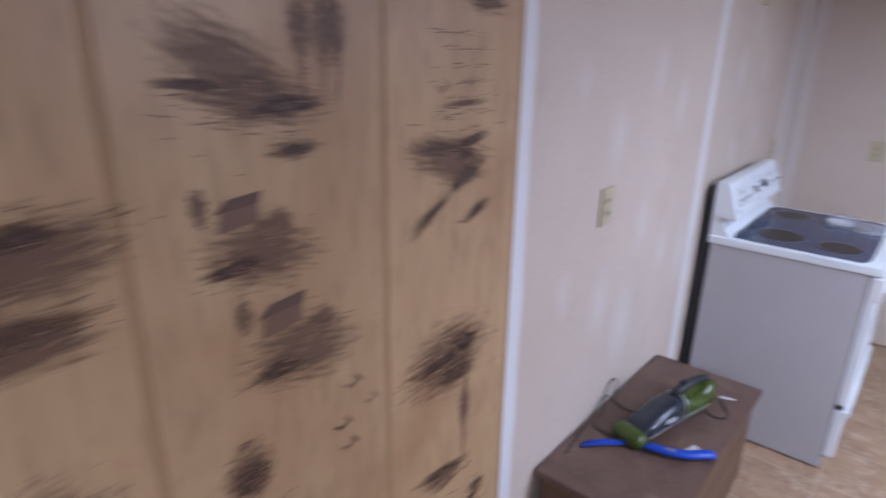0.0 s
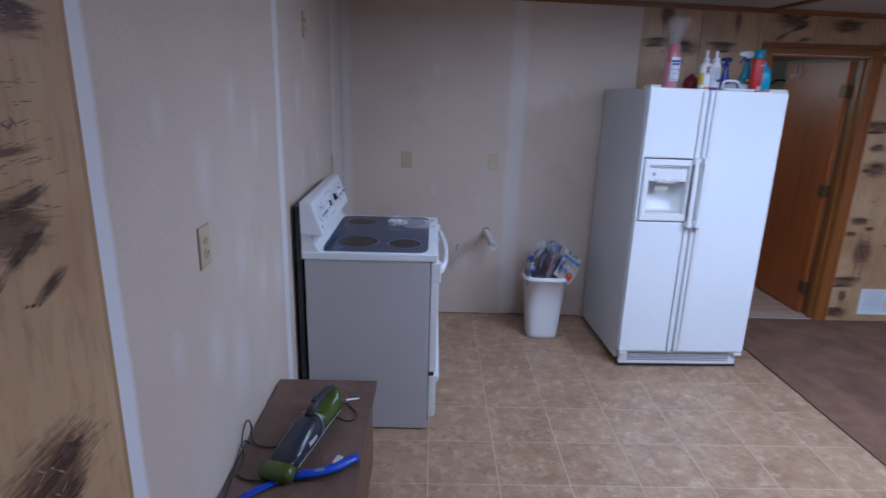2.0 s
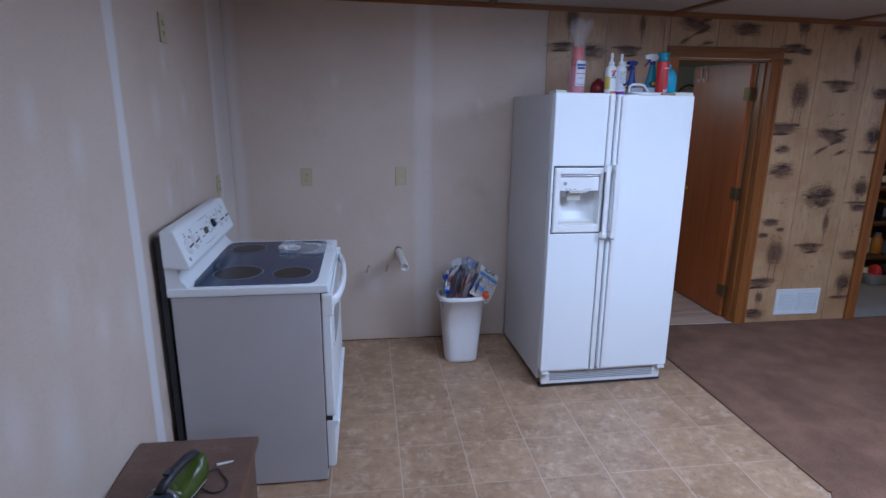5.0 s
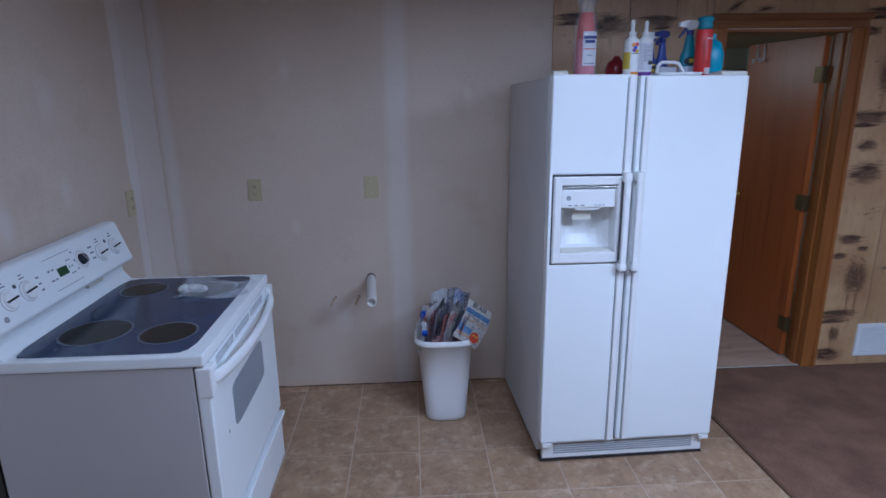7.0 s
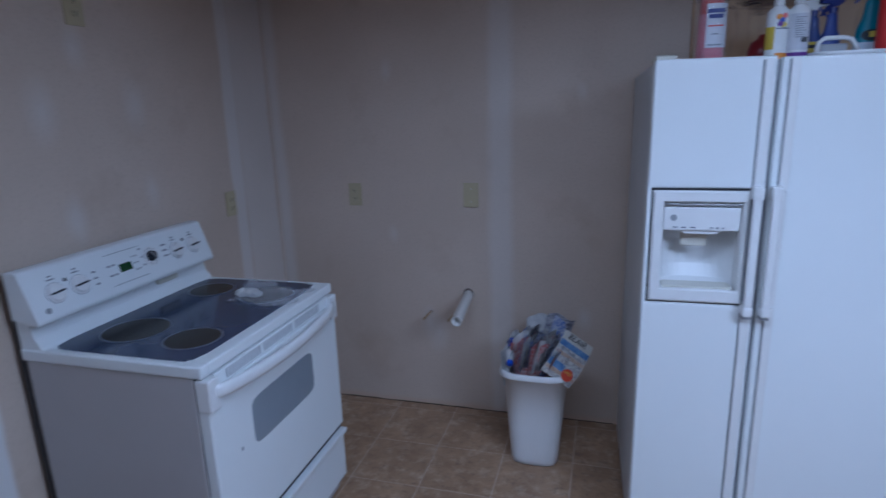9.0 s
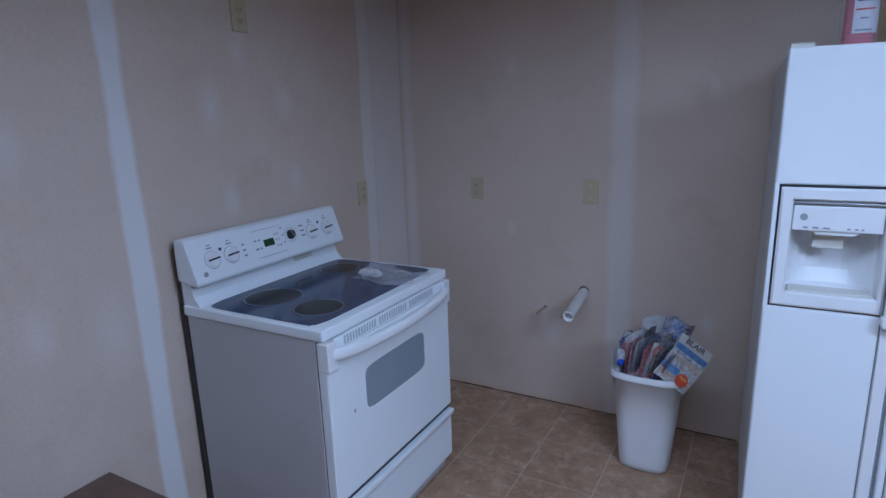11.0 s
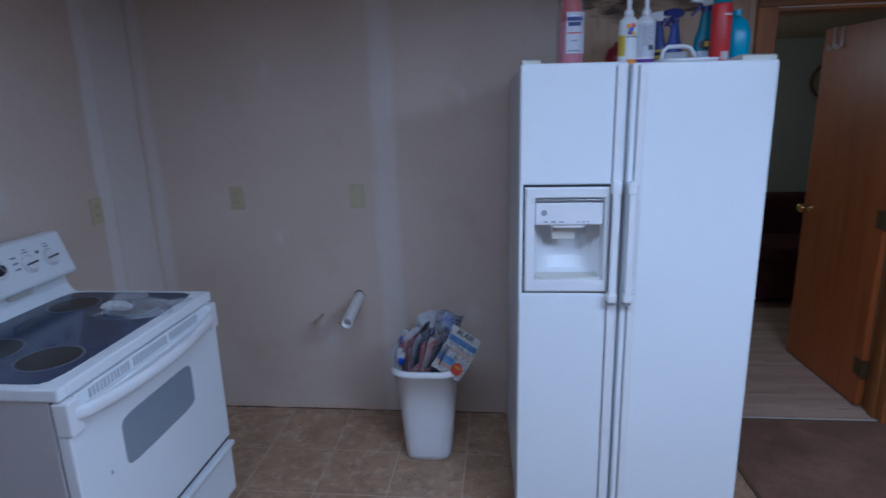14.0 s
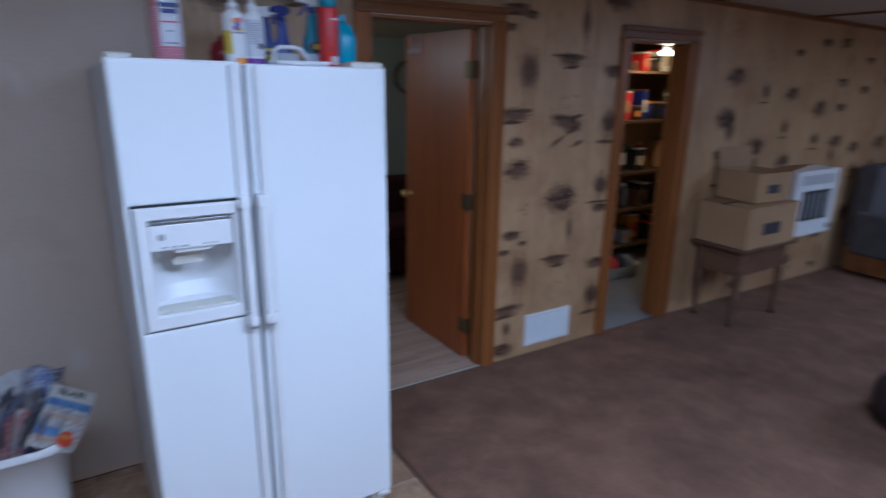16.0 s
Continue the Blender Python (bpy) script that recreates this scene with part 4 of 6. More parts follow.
for px in (0.205, 0.335):
    st = thing("supply_pipe", "short copper water pipe stub poking out of the drywall", "pipe", (px, NORTH, 0.528), 0, "copper water stubs")
    part("stub", tube([(0, -0.001, 0.01), (-0.006, -0.035, 0.006), (-0.012, -0.075, 0.0)], 0.0055, 10), COPPER, st, "", True)
    part("cap", tube([(-0.012, -0.073, 0.0), (-0.0145, -0.088, -0.002)], 0.0072, 10), COPPER, st)
    ring = lathe([(0.0078, 0), (0.0078, 0.001)], 14)
    ring.transform(pose(0, -0.0004, 0.01, 90, 0, 0))
    part("wall_hole", ring, bpy.data.materials["dark_hole"], st)


# Waste bin with newspapers
def curved_sheet(w, h, bend, seed, nx=10, nz=6, flop=0.0):
    """A folded paper: two layers, bowed across and crumpled a little."""
    r = random.Random(seed)
    phase = r.uniform(0, 6)
    made = []
    for layer, off in enumerate((0.0, 0.004, 0.008)):
        bm = bmesh.new()
        made.append(bm)
        g = []
        for j in range(nz + 1):
            row = []
            for i in range(nx + 1):
                u, v = i / nx - 0.5, j / nz
                y = bend * (u * u * 4) + off * (1 + v) + 0.008 * math.sin(5 * u + phase + layer) * v - flop * v * v
                x = u * w * (1 - 0.03 * layer) + r.uniform(-0.001, 0.001)
                z = v * h - layer * 0.006 + 0.008 * math.sin(7 * u + phase) - flop * v * v * 0.4
                row.append(bm.verts.new((x, y + r.uniform(-0.0015, 0.0015), z)))
            g.append(row)
        for a, b in zip(g, g[1:]):
            for i in range(nx):
                bm.faces.new((a[i], a[i + 1], b[i + 1], b[i]))
    return made


def waste_bin():
    b = thing("waste_bin", "white rounded plastic waste bin standing against the drywall", "bin", (0.79, 3.838, 0))
    H = 0.452
    shell = squircle([(0.094, 0.082, 0.0, 0, 0), (0.103, 0.091, 0.005, 0, 0), (0.106, 0.094, 0.03, 0, 0), (0.122, 0.103, 0.22, 0, 0), (0.138, 0.113, 0.418, 0, 0), (0.150, 0.121, 0.421, 0, 0), (0.154, 0.124, 0.432, 0, 0), (0.150, 0.122, H, 0, 0), (0.141, 0.114, H, 0, 0), (0.134, 0.108, 0.40, 0, 0), (0.118, 0.098, 0.2, 0, 0), (0.098, 0.084, 0.02, 0, 0)], 40, 3.6, (True, True))
    part("rim_bead", squircle([(0.1535, 0.1235, 0.425, 0, 0), (0.1565, 0.1265, 0.432, 0, 0), (0.1535, 0.1235, 0.439, 0, 0)], 40, 3.6, (False, False)), bpy.data.materials["bin_plastic"] if "bin_plastic" in bpy.data.materials else plain("bin_plastic", (0.74, 0.73, 0.72), 0.42), b, "", True)
    part("shell", shell, bpy.data.materials["bin_plastic"], b, "", True)
    return b


waste_bin()


def newspaper(x, y, z, rx, ry, rz, w, h, bend, mat, seed, label, flop=0.0):
    n = thing("newspaper", label, "newspaper", (0, 0, 0), 0, "papers in the bin")
    n.matrix_world = pose(x, y, z, rx, ry, rz)
    for bm in curved_sheet(w, h, bend, seed, flop=flop):
        part("page", bm, mat, n, "", True)
    return n


rnd = random.Random(31)
mats = (PAPER, PAPER_DARK, PAPER_BLUE, PAPER_RED, PAPER, PAPER_DARK, PAPER_BLUE, PAPER, PAPER_DARK, PAPER_RED)
for i in range(34):
    u = i / 33
    newspaper(0.685 + 0.165 * u, 3.845 + rnd.uniform(-0.035, 0.03), 0.385 + rnd.uniform(-0.01, 0.02), -2 + 36 * u + rnd.uniform(-5, 5), rnd.uniform(-8, 6), 82 + rnd.uniform(-12, 10), rnd.uniform(0.11, 0.16), rnd.uniform(0.175, 0.225) * (0.80 + 0.28 * math.sin(math.pi * u ** 0.8)), rnd.uniform(-0.010, 0.014), mats[(7 * i) % 10], i, "folded printed newspaper stuffed upright in the bin")
for i, (x, y, rz, ry) in enumerate(((0.80, 3.925, 40, 12), (0.84, 3.93, 25, 22), (0.87, 3.89, 55, 36))):
    newspaper(x, y, 0.41, -12, ry, rz, 0.13, 0.23, 0.02, mats[i + 4], 60 + i, "folded printed newspaper stuffed upright in the bin")
for i in range(5):
    newspaper(0.855 + 0.012 * i, 3.800 + 0.006 * i, 0.43, -10, 26 + 4 * i, 40 - 5 * i, 0.09, 0.15, 0.02, (PAPER_BLUE, PAPER_DARK, PAPER, PAPER_RED, PAPER_BLUE)[i], 90 + i, "printed magazine leaning at the rim of the bin")
newspaper(0.79, 3.785, 0.432, -16, -10, 3, 0.17, 0.045, -0.02, PAPER_DARK, 41, "curled newspaper lying at the rim of the bin")
newspaper(0.80, 3.775, 0.425, -20, -4, 3, 0.15, 0.030, -0.02, PAPER_RED, 42, "curled newspaper lying at the rim of the bin")


def catalogue():
    c = thing("catalogue", "colourful printed catalogue drooping over the rim of the bin", "catalogue")
    c.matrix_world = pose(0.936, 3.770, 0.522, -24, 36, 8)
    W, H = 0.145, 0.205

    def lay(x0, x1, z0, z1, d, mat, name, bow=0.028):
        bm = bmesh.new()
        g = []
        for j in range(9):
            z = z0 + (z1 - z0) * j / 8
            y = bow * (z / H * 2) ** 2 * (1 if z > 0 else 0.6)
            g.append([bm.verts.new((x0 + (x1 - x0) * i / 3, y - d, z)) for i in range(4)])
        for a, b in zip(g, g[1:]):
            for i in range(3):
                bm.faces.new((a[i], a[i + 1], b[i + 1], b[i]))
        return part(name, bm, mat, c)

    for k in range(4):
        lay(-W / 2 + 0.002 * k, W / 2 - 0.001 * k, -H / 2, H / 2 - 0.002 * k, -0.0015 * k, PAPER, "page")
    lay(-W / 2, W / 2, -H / 2, H / 2, 0.0012, plain("cover_paper", (0.55, 0.53, 0.48), 0.4), "cover")
    sky = surface("cover_blue_print", (0.04, 0.12, 0.30), (0.16, 0.28, 0.45), 40.0, 220.0, 0.4, 0.02)
    sand = surface("cover_tan_print", (0.36, 0.24, 0.17), (0.50, 0.40, 0.33), 50.0, 260.0, 0.4, 0.02)
    pale = surface("cover_pale_print", (0.60, 0.59, 0.56), (0.16, 0.15, 0.17), 75.0, 260.0, 0.4, 0.02, dirt=(0.55, 0.50, 0.45), dirt_scale=40.0)
    for x0, x1, z0, z1, mat in ((-0.070, 0.070, 0.034, 0.060, sky), (-0.070, 0.070, 0.014, 0.033, pale), (-0.070, 0.070, -0.004, 0.013, sand), (-0.070, 0.070, -0.030, -0.005, pale), (-0.070, 0.004, -0.062, -0.031, sky), (0.004, 0.070, -0.056, -0.031, pale), (-0.070, 0.070, -0.080, -0.063, sand), (-0.070, 0.070, -0.099, -0.081, pale)):
        lay(x0, x1, z0, z1, 0.0024, mat, "printed_stripe")
    spot = lathe([(0.026, 0), (0.026, 0.001)], 24)
    spot.transform(pose(0.03, -0.0005, -0.062, 90, 0, 0))
    part("red_spot", spot, plain("red_print", (0.50, 0.05, 0.02), 0.4), c, "red round sale spot")
    lettering("FREE", 0.016, pose(0.03, -0.0022, -0.055, 90, 0, 0), YELLOW, c)
    lettering("BLAIR", 0.034, pose(-0.004, 0.0085, 0.083, 105, 0, 0), plain("black_print", (0.03, 0.03, 0.04), 0.5), c)


catalogue()


def water_bottle(x, y, z, rx, ry, group):
    b = thing("plastic_bottle", "empty clear plastic drink bottle with a blue cap in the bin", "bottle", (0, 0, 0), 0, group)
    b.matrix_world = pose(x, y, z, rx, ry, 0) @ Matrix.Scale(0.85, 4)
    part("body", lathe([(0.026, -0.10), (0.030, -0.09), (0.031, 0.02), (0.029, 0.045), (0.016, 0.07), (0.013, 0.078)], 20), CLEAR, b, "", True)
    part("label", lathe([(0.0318, -0.05), (0.0318, 0.0)], 20, caps=False), BLUE, b, "blue wrapper", True)
    part("cap", lathe([(0.0155, 0.074), (0.0155, 0.094), (0.014, 0.096)], 18), BLUE, b, "blue cap")


water_bottle(0.692, 3.805, 0.530, 122, 6, "")


# Things on top of the refrigerator
def cup_stack():
    c = thing("cup_sleeve", "clear bag holding a tall stack of red plastic cups", "plastic cups", (1.365, 3.56, top_at(1.365, 3.56)))
    for i in range(22):
        cup = lathe([(0.0405 - 0.00015 * i, 0.0), (0.042 - 0.00015 * i, 0.003), (0.0395 - 0.00015 * i, 0.0045), (0.039 - 0.00015 * i, 0.0065)], 22)
        cup.transform(pose(0, 0, 0.004 + 0.0068 * i))
        part("cup_rim", cup, PINK, c)
    part("top_cup", lathe([(0.037, 0.152), (0.033, 0.20), (0.027, 0.250), (0.025, 0.254)], 22), RED, c, "", True)
    lab = bmesh.new()
    g = []
    for j in range(2):
        g.append([lab.verts.new((0.0435 * math.sin(a), -0.0435 * math.cos(a), 0.05 + 0.13 * j)) for a in [math.radians(-28 + 9 * k) for k in range(12)]])
    for i in range(11):
        lab.faces.new((g[0][i], g[0][i + 1], g[1][i + 1], g[1][i]))
    part("label", lab, plain("white_label", (0.66, 0.66, 0.70), 0.5), c, "white printed label")
    for z, w, m in ((0.158, 0.05, NAVY), (0.142, 0.04, NAVY), (0.114, 0.045, RED), (0.09, 0.02, GREY_PRINT), (0.058, 0.04, GREY_PRINT)):
        part("print_bar", box(0.006 - w / 2, 0.006 + w / 2, -0.0458, -0.0442, z - (0.006 if m is NAVY else 0.002), z + (0.006 if m is NAVY else 0.002)), m, c)
    r = random.Random(3)
    bag = bmesh.new()
    rings = []
    for rad, z in ((0.046, 0.002), (0.048, 0.10), (0.046, 0.19), (0.036, 0.245), (0.026, 0.268), (0.036, 0.30), (0.05, 0.345), (0.056, 0.385)):
        rings.append([bag.verts.new(((rad + r.uniform(-0.004, 0.004) * (1 + 4 * (z > 0.27))) * math.cos(a * math.tau / 22) + 0.10 * max(0, z - 0.28), (rad + r.uniform(-0.004, 0.004)) * math.sin(a * math.tau / 22), z + (r.uniform(-0.015, 0.02) if z > 0.38 else 0))) for a in range(22)])
    for lo, hi in zip(rings, rings[1:]):
        for a in range(22):
            bag.faces.new((lo[a], lo[(a + 1) % 22], hi[(a + 1) % 22], hi[a]))
    part("bag", bag, glass_material("thin_bag", (0.97, 0.97, 0.98), 0.10, 0.87), c, "crinkled clear bag", True)


cup_stack()


def squeeze_bottle(x, y, body_mat, bands, turn, tip, label):
    b = thing("squeeze_bottle", label, "bottle", (x, y, top_at(x, y)), turn, "cleaning bottles")
    part("body", lathe([(0.029, 0.0), (0.0305, 0.004), (0.0305, 0.132), (0.028, 0.147), (0.016, 0.158), (0.014, 0.160)], 24), body_mat, b, "", True)
    part("nozzle", lathe([(0.015, 0.160), (0.015, 0.176), (0.008, 0.181), (0.0065, 0.198), (0.0085, 0.202), (0.007, tip), (0.002, tip + 0.003)], 18), WHITE_PLASTIC, b, "white pointed nozzle", True)
    for z0, z1, a0, a1, mat in bands:
        bm = bmesh.new()
        n = 14
        lo = [bm.verts.new((0.0312 * math.sin(math.radians(a0 + (a1 - a0) * k / n)), -0.0312 * math.cos(math.radians(a0 + (a1 - a0) * k / n)), z0)) for k in range(n + 1)]
        hi = [bm.verts.new((v.co.x, v.co.y, z1)) for v in lo]
        for k in range(n):
            bm.faces.new((lo[k], lo[k + 1], hi[k + 1], hi[k]))
        part("label_band", bm, mat, b, "", True)
    return b


b1 = squeeze_bottle(1.547, 3.53, WHITE_PLASTIC, ((0.0, 0.014, -90, 0, PURPLE), (0.004, 0.024, -15, 80, ORANGE), (0.035, 0.100, -90, -25, YELLOW), (0.092, 0.096, -20, 60, GREY_PRINT)), 0, 0.222, "white squeeze bottle with a yellow and orange label")
for dx, z, mat in ((-0.004, 0.127, ORANGE), (0.010, 0.129, RED), (0.004, 0.117, BLUE), (0.014, 0.114, WHITE_PLASTIC), (0.010, 0.104, YELLOW), (0.0, 0.107, PURPLE)):
    d = lathe([(0.008, 0), (0.008, 0.0008)], 14)
    d.transform(pose(dx, -math.sqrt(0.0308 ** 2 - dx * dx) - 0.001, z, 90, 0, 0))
    part("flower_print", d, mat, b1)
b2 = squeeze_bottle(1.603, 3.53, WHITE_PLASTIC, ((0.004, 0.024, -95, 95, PURPLE), (0.03, 0.134, -80, 85, plain("pale_label", (0.58, 0.58, 0.62), 0.5))), 0, 0.218, "white squeeze bottle with a purple base band")
for i in range(10):
    part("text_line", box(-0.014, 0.013 - 0.004 * (i % 3), -0.0325, -0.0295, 0.066 + i * 0.0062, 0.068 + i * 0.0062), GREY_PRINT, b2)
for i in range(6):
    part("bar_mark", box(0.004 + i * 0.0028, 0.0055 + i * 0.0028, -0.0325, -0.029, 0.052, 0.066), PRINT, b2)


def spray_bottle(x, y, turn, body, head, trigger, label, scale=1.0, band=None):
    s = thing("spray_bottle", label, "spray bottle", (x, y, top_at(x, y)), turn, "cleaning bottles")
    prof = [(0.036, 0.0), (0.040, 0.006), (0.041, 0.06), (0.036, 0.10), (0.026, 0.125), (0.022, 0.15), (0.020, 0.175), (0.014, 0.185), (0.013, 0.19)]
    part("body", lathe([(r * scale, z * scale) for r, z in prof], 22, 1.0, 0.72), body, s, "", True)
    part("collar", lathe([(0.016 * scale, 0.186 * scale), (0.016 * scale, 0.206 * scale)], 18), trigger, s)
    hd = prism([(-0.055, 0.222), (-0.055, 0.240), (-0.02, 0.250), (0.03, 0.247), (0.042, 0.228), (0.018, 0.212), (-0.012, 0.206), (-0.02, 0.218)], -0.012, 0.012, "y", 0.004)
    hd.transform(Matrix.Scale(scale, 4))
    part("spray_head", hd, head, s)
    tr = prism([(-0.022, 0.222), (-0.032, 0.205), (-0.052, 0.178), (-0.047, 0.175), (-0.026, 0.196), (-0.012, 0.215)], -0.007, 0.007, "y", 0.002)
    tr.transform(Matrix.Scale(scale, 4))
    part("trigger", tr, trigger, s)
    if band:
        part("label_band", lathe([(0.0418 * scale, band[0]), (0.0418 * scale, band[1])], 22, 1.0, 0.74, caps=False), band[2], s, "printed label", True)
    return s


sp = spray_bottle(1.806, 3.575, 0, TEAL, WHITE_PLASTIC, NAVY, "teal spray bottle with a white trigger head", 0.92, (0.012, 0.048, plain("pale_blue_label", (0.50, 0.58, 0.66), 0.45)))
ov = lathe([(0.030, 0), (0.030, 0.001)], 24, 1.0, 0.55)
ov.transform(pose(0, -0.0282, 0.068, 90, 0, 0))
part("label_oval", ov, plain("dark_label", (0.02, 0.035, 0.05), 0.4), sp)
ov2 = lathe([(0.017, 0), (0.017, 0.001)], 20, 1.0, 0.5)
ov2.transform(pose(0, -0.0294, 0.070, 90, 0, -8))
part("label_mark", ov2, YELLOW, sp, "yellow mark")
spray_bottle(1.730, 3.66, 25, plain("blue_bottle", (0.05, 0.08, 0.30), 0.3), NAVY, NAVY, "translucent blue spray bottle with a navy head", 0.80, (0.0, 0.03, YELLOW))
spray_bottle(1.680, 3.67, 160, plain("blue_bottle_dark", (0.03, 0.06, 0.22), 0.3), WHITE_PLASTIC, NAVY, "blue spray bottle with a white nozzle", 0.78, (0.0, 0.03, YELLOW))


def aerosol():
    a = thing("disinfectant_canister", "tall red canister with a teal cap", "canister", (1.830, 3.50, top_at(1.830, 3.50)))
    part("body", lathe([(0.029, 0.0), (0.031, 0.003), (0.031, 0.178), (0.029, 0.183)], 26), RED, a, "", True)
    part("cap", lathe([(0.027, 0.183), (0.028, 0.200), (0.024, 0.210), (0.031, 0.218), (0.030, 0.229), (0.018, 0.233)], 24), TEAL, a, "teal screw cap", True)
    for i in range(8):
        part("bar_mark", box(-0.004 + i * 0.0028, -0.0024 + i * 0.0028, -0.0322, -0.028, 0.012, 0.038), plain("label_white", (0.6, 0.6, 0.6), 0.5) if i == 0 else bpy.data.materials["label_white"], a)
    for i in range(11):
        part("text_line", box(-0.016, 0.010 - 0.003 * (i % 4), -0.0322, -0.0255, 0.055 + i * 0.008, 0.0572 + i * 0.008), plain("dark_red_print", (0.30, 0.02, 0.02), 0.5) if i == 0 else bpy.data.materials["dark_red_print"], a)
    part("brand_bar", box(-0.002, 0.020, -0.0318, -0.018, 0.146, 0.151), bpy.data.materials["label_white"], a)


aerosol()
jug = thing("detergent_jug", "bright teal plastic jug", "jug", (1.904, 3.58, top_at(1.904, 3.58)))
part("body", squircle([(0.036, 0.05, 0.0, 0, 0), (0.040, 0.055, 0.01, 0, 0), (0.040, 0.055, 0.10, 0, 0), (0.030, 0.05, 0.14, -0.006, 0), (0.016, 0.03, 0.155, -0.012, 0)], 28, 3.5), BRIGHT_TEAL, jug, "", True)
part("cap", lathe([(0.016, 0.155), (0.016, 0.175)], 18), BRIGHT_TEAL, jug)
red_pot = thing("red_lantern", "small rounded dark red pot behind the bottles", "pot", (1.548, 3.70, top_at(1.548, 3.70)))
part("pot", lathe([(0.03, 0.0), (0.043, 0.015), (0.047, 0.045), (0.038, 0.075), (0.02, 0.085), (0.012, 0.10)], 22), plain("dark_red", (0.22, 0.012, 0.02), 0.3), red_pot, "", True)


def tray():
    t = thing("plastic_tray", "white plastic carry tray with a raised handle", "tray", (1.730, 3.515, top_at(1.730, 3.515)))
    bm = squircle([(0.085, 0.06, 0.0, 0, 0), (0.092, 0.066, 0.012, 0, 0), (0.096, 0.070, 0.02, 0, 0), (0.092, 0.066, 0.02, 0, 0), (0.084, 0.058, 0.006, 0, 0)], 32, 5.0)
    part("base", bm, WHITE_PLASTIC, t, "", True)
    part("handle", tube([(-0.07, 0.02, 0.014), (-0.066, 0.02, 0.05), (-0.05, 0.02, 0.062), (0.0, 0.02, 0.062), (0.02, 0.02, 0.056), (0.045, 0.02, 0.018)], 0.007, 10), WHITE_PLASTIC, t, "", True)
    part("lid", box(-0.062, 0.01, 0.012, 0.045, 0.014, 0.045, 0.006), GREY_PLASTIC, t, "grey insert")


tray()
box_y = thing("sponge_pack", "small yellow and dark packet", "packet", (1.655, 3.62, top_at(1.655, 3.62)))
part("packet", box(-0.03, 0.03, -0.012, 0.012, 0.0, 0.062, 0.006), YELLOW, box_y)
part("band", box(-0.0305, 0.0305, -0.0125, 0.0125, 0.04, 0.055, 0.004), PRINT, box_y)


# On the chest
def hand_vacuum():
    v = thing("hand_vacuum", "green and graphite cordless hand vacuum lying on the chest", "hand vacuum")
    # long axis along local x, nose at the low end
    v.matrix_world = pose(-0.474, 1.648, 0.4525, 0, 0, 74.0) @ Matrix.Diagonal((0.825, 1.10, 0.92, 1))
    nose = squircle([(0.024, 0.046, 0.0, 0, 0), (0.038, 0.053, 0.006, 0, 0), (0.044, 0.056, 0.026, 0, 0), (0.038, 0.052, 0.046, 0, 0), (0.018, 0.038, 0.056, 0, 0)], 28, 3.0)
    nose.transform(pose(0.04, 0, 0))
    part("nozzle", nose, GREEN, v, "olive green nozzle", True)
    secs = []
    for u, hw, lo, hi in ((0.06, 0.040, 0.010, 0.052), (0.12, 0.045, 0.006, 0.072), (0.20, 0.049, 0.004, 0.094), (0.28, 0.048, 0.004, 0.110), (0.315, 0.043, 0.006, 0.112)):
        secs.append((u, hw, lo, hi))
    part("dust_cup", hull(secs), GRAPHITE, v, "smoky graphite dust cup", True)
    part("band", hull([(0.314, 0.043, 0.004, 0.112), (0.328, 0.043, 0.004, 0.112)]), GREY_METAL, v, "chrome band", True)
    part("motor_body", hull([(0.327, 0.042, 0.004, 0.108), (0.37, 0.042, 0.0, 0.085), (0.44, 0.041, 0.0, 0.080), (0.50, 0.040, 0.0, 0.100), (0.532, 0.037, 0.004, 0.122), (0.550, 0.028, 0.015, 0.112)]), GREEN, v, "olive green motor housing", True)
    part("handle", tube([(0.30, 0, 0.108), (0.335, 0, 0.124), (0.40, 0, 0.132), (0.47, 0, 0.131), (0.52, 0, 0.122), (0.540, 0, 0.10)], 0.0145, 12), BLACK, v, "black grip handle", True)
    part("switch", box(0.345, 0.38, -0.009, 0.009, 0.142, 0.152, 0.003), GRAPHITE, v)
    part("trim_line", tube([(0.08, -0.050, 0.03), (0.20, -0.048, 0.034), (0.32, -0.0435, 0.036), (0.50, -0.040, 0.036)], 0.0025, 6), GREY_METAL, v, "silver trim line")
    for k, (u0, u1) in enumerate(((0.185, 0.198), (0.201, 0.210), (0.213, 0.222), (0.225, 0.232), (0.235, 0.244))):
        m = box(u0, u1, -0.0495, -0.044, 0.052, 0.068)
        part("logo_bar", m, bpy.data.materials["label_white"], v, "pale lettering shape")
    return v


def hull(secs):
    """A loft along x of rounded upright sections (x, half width, bottom, top)."""
    bm = squircle([((hi - lo) / 2, hw, u, -(hi + lo) / 2, 0) for u, hw, lo, hi in secs], 24, 2.8)
    bm.transform(Matrix(((0, 0, 1, 0), (0, 1, 0, 0), (-1, 0, 0, 0), (0, 0, 0, 1))))
    bmesh.ops.recalc_face_normals(bm, faces=bm.faces[:])
    return bm


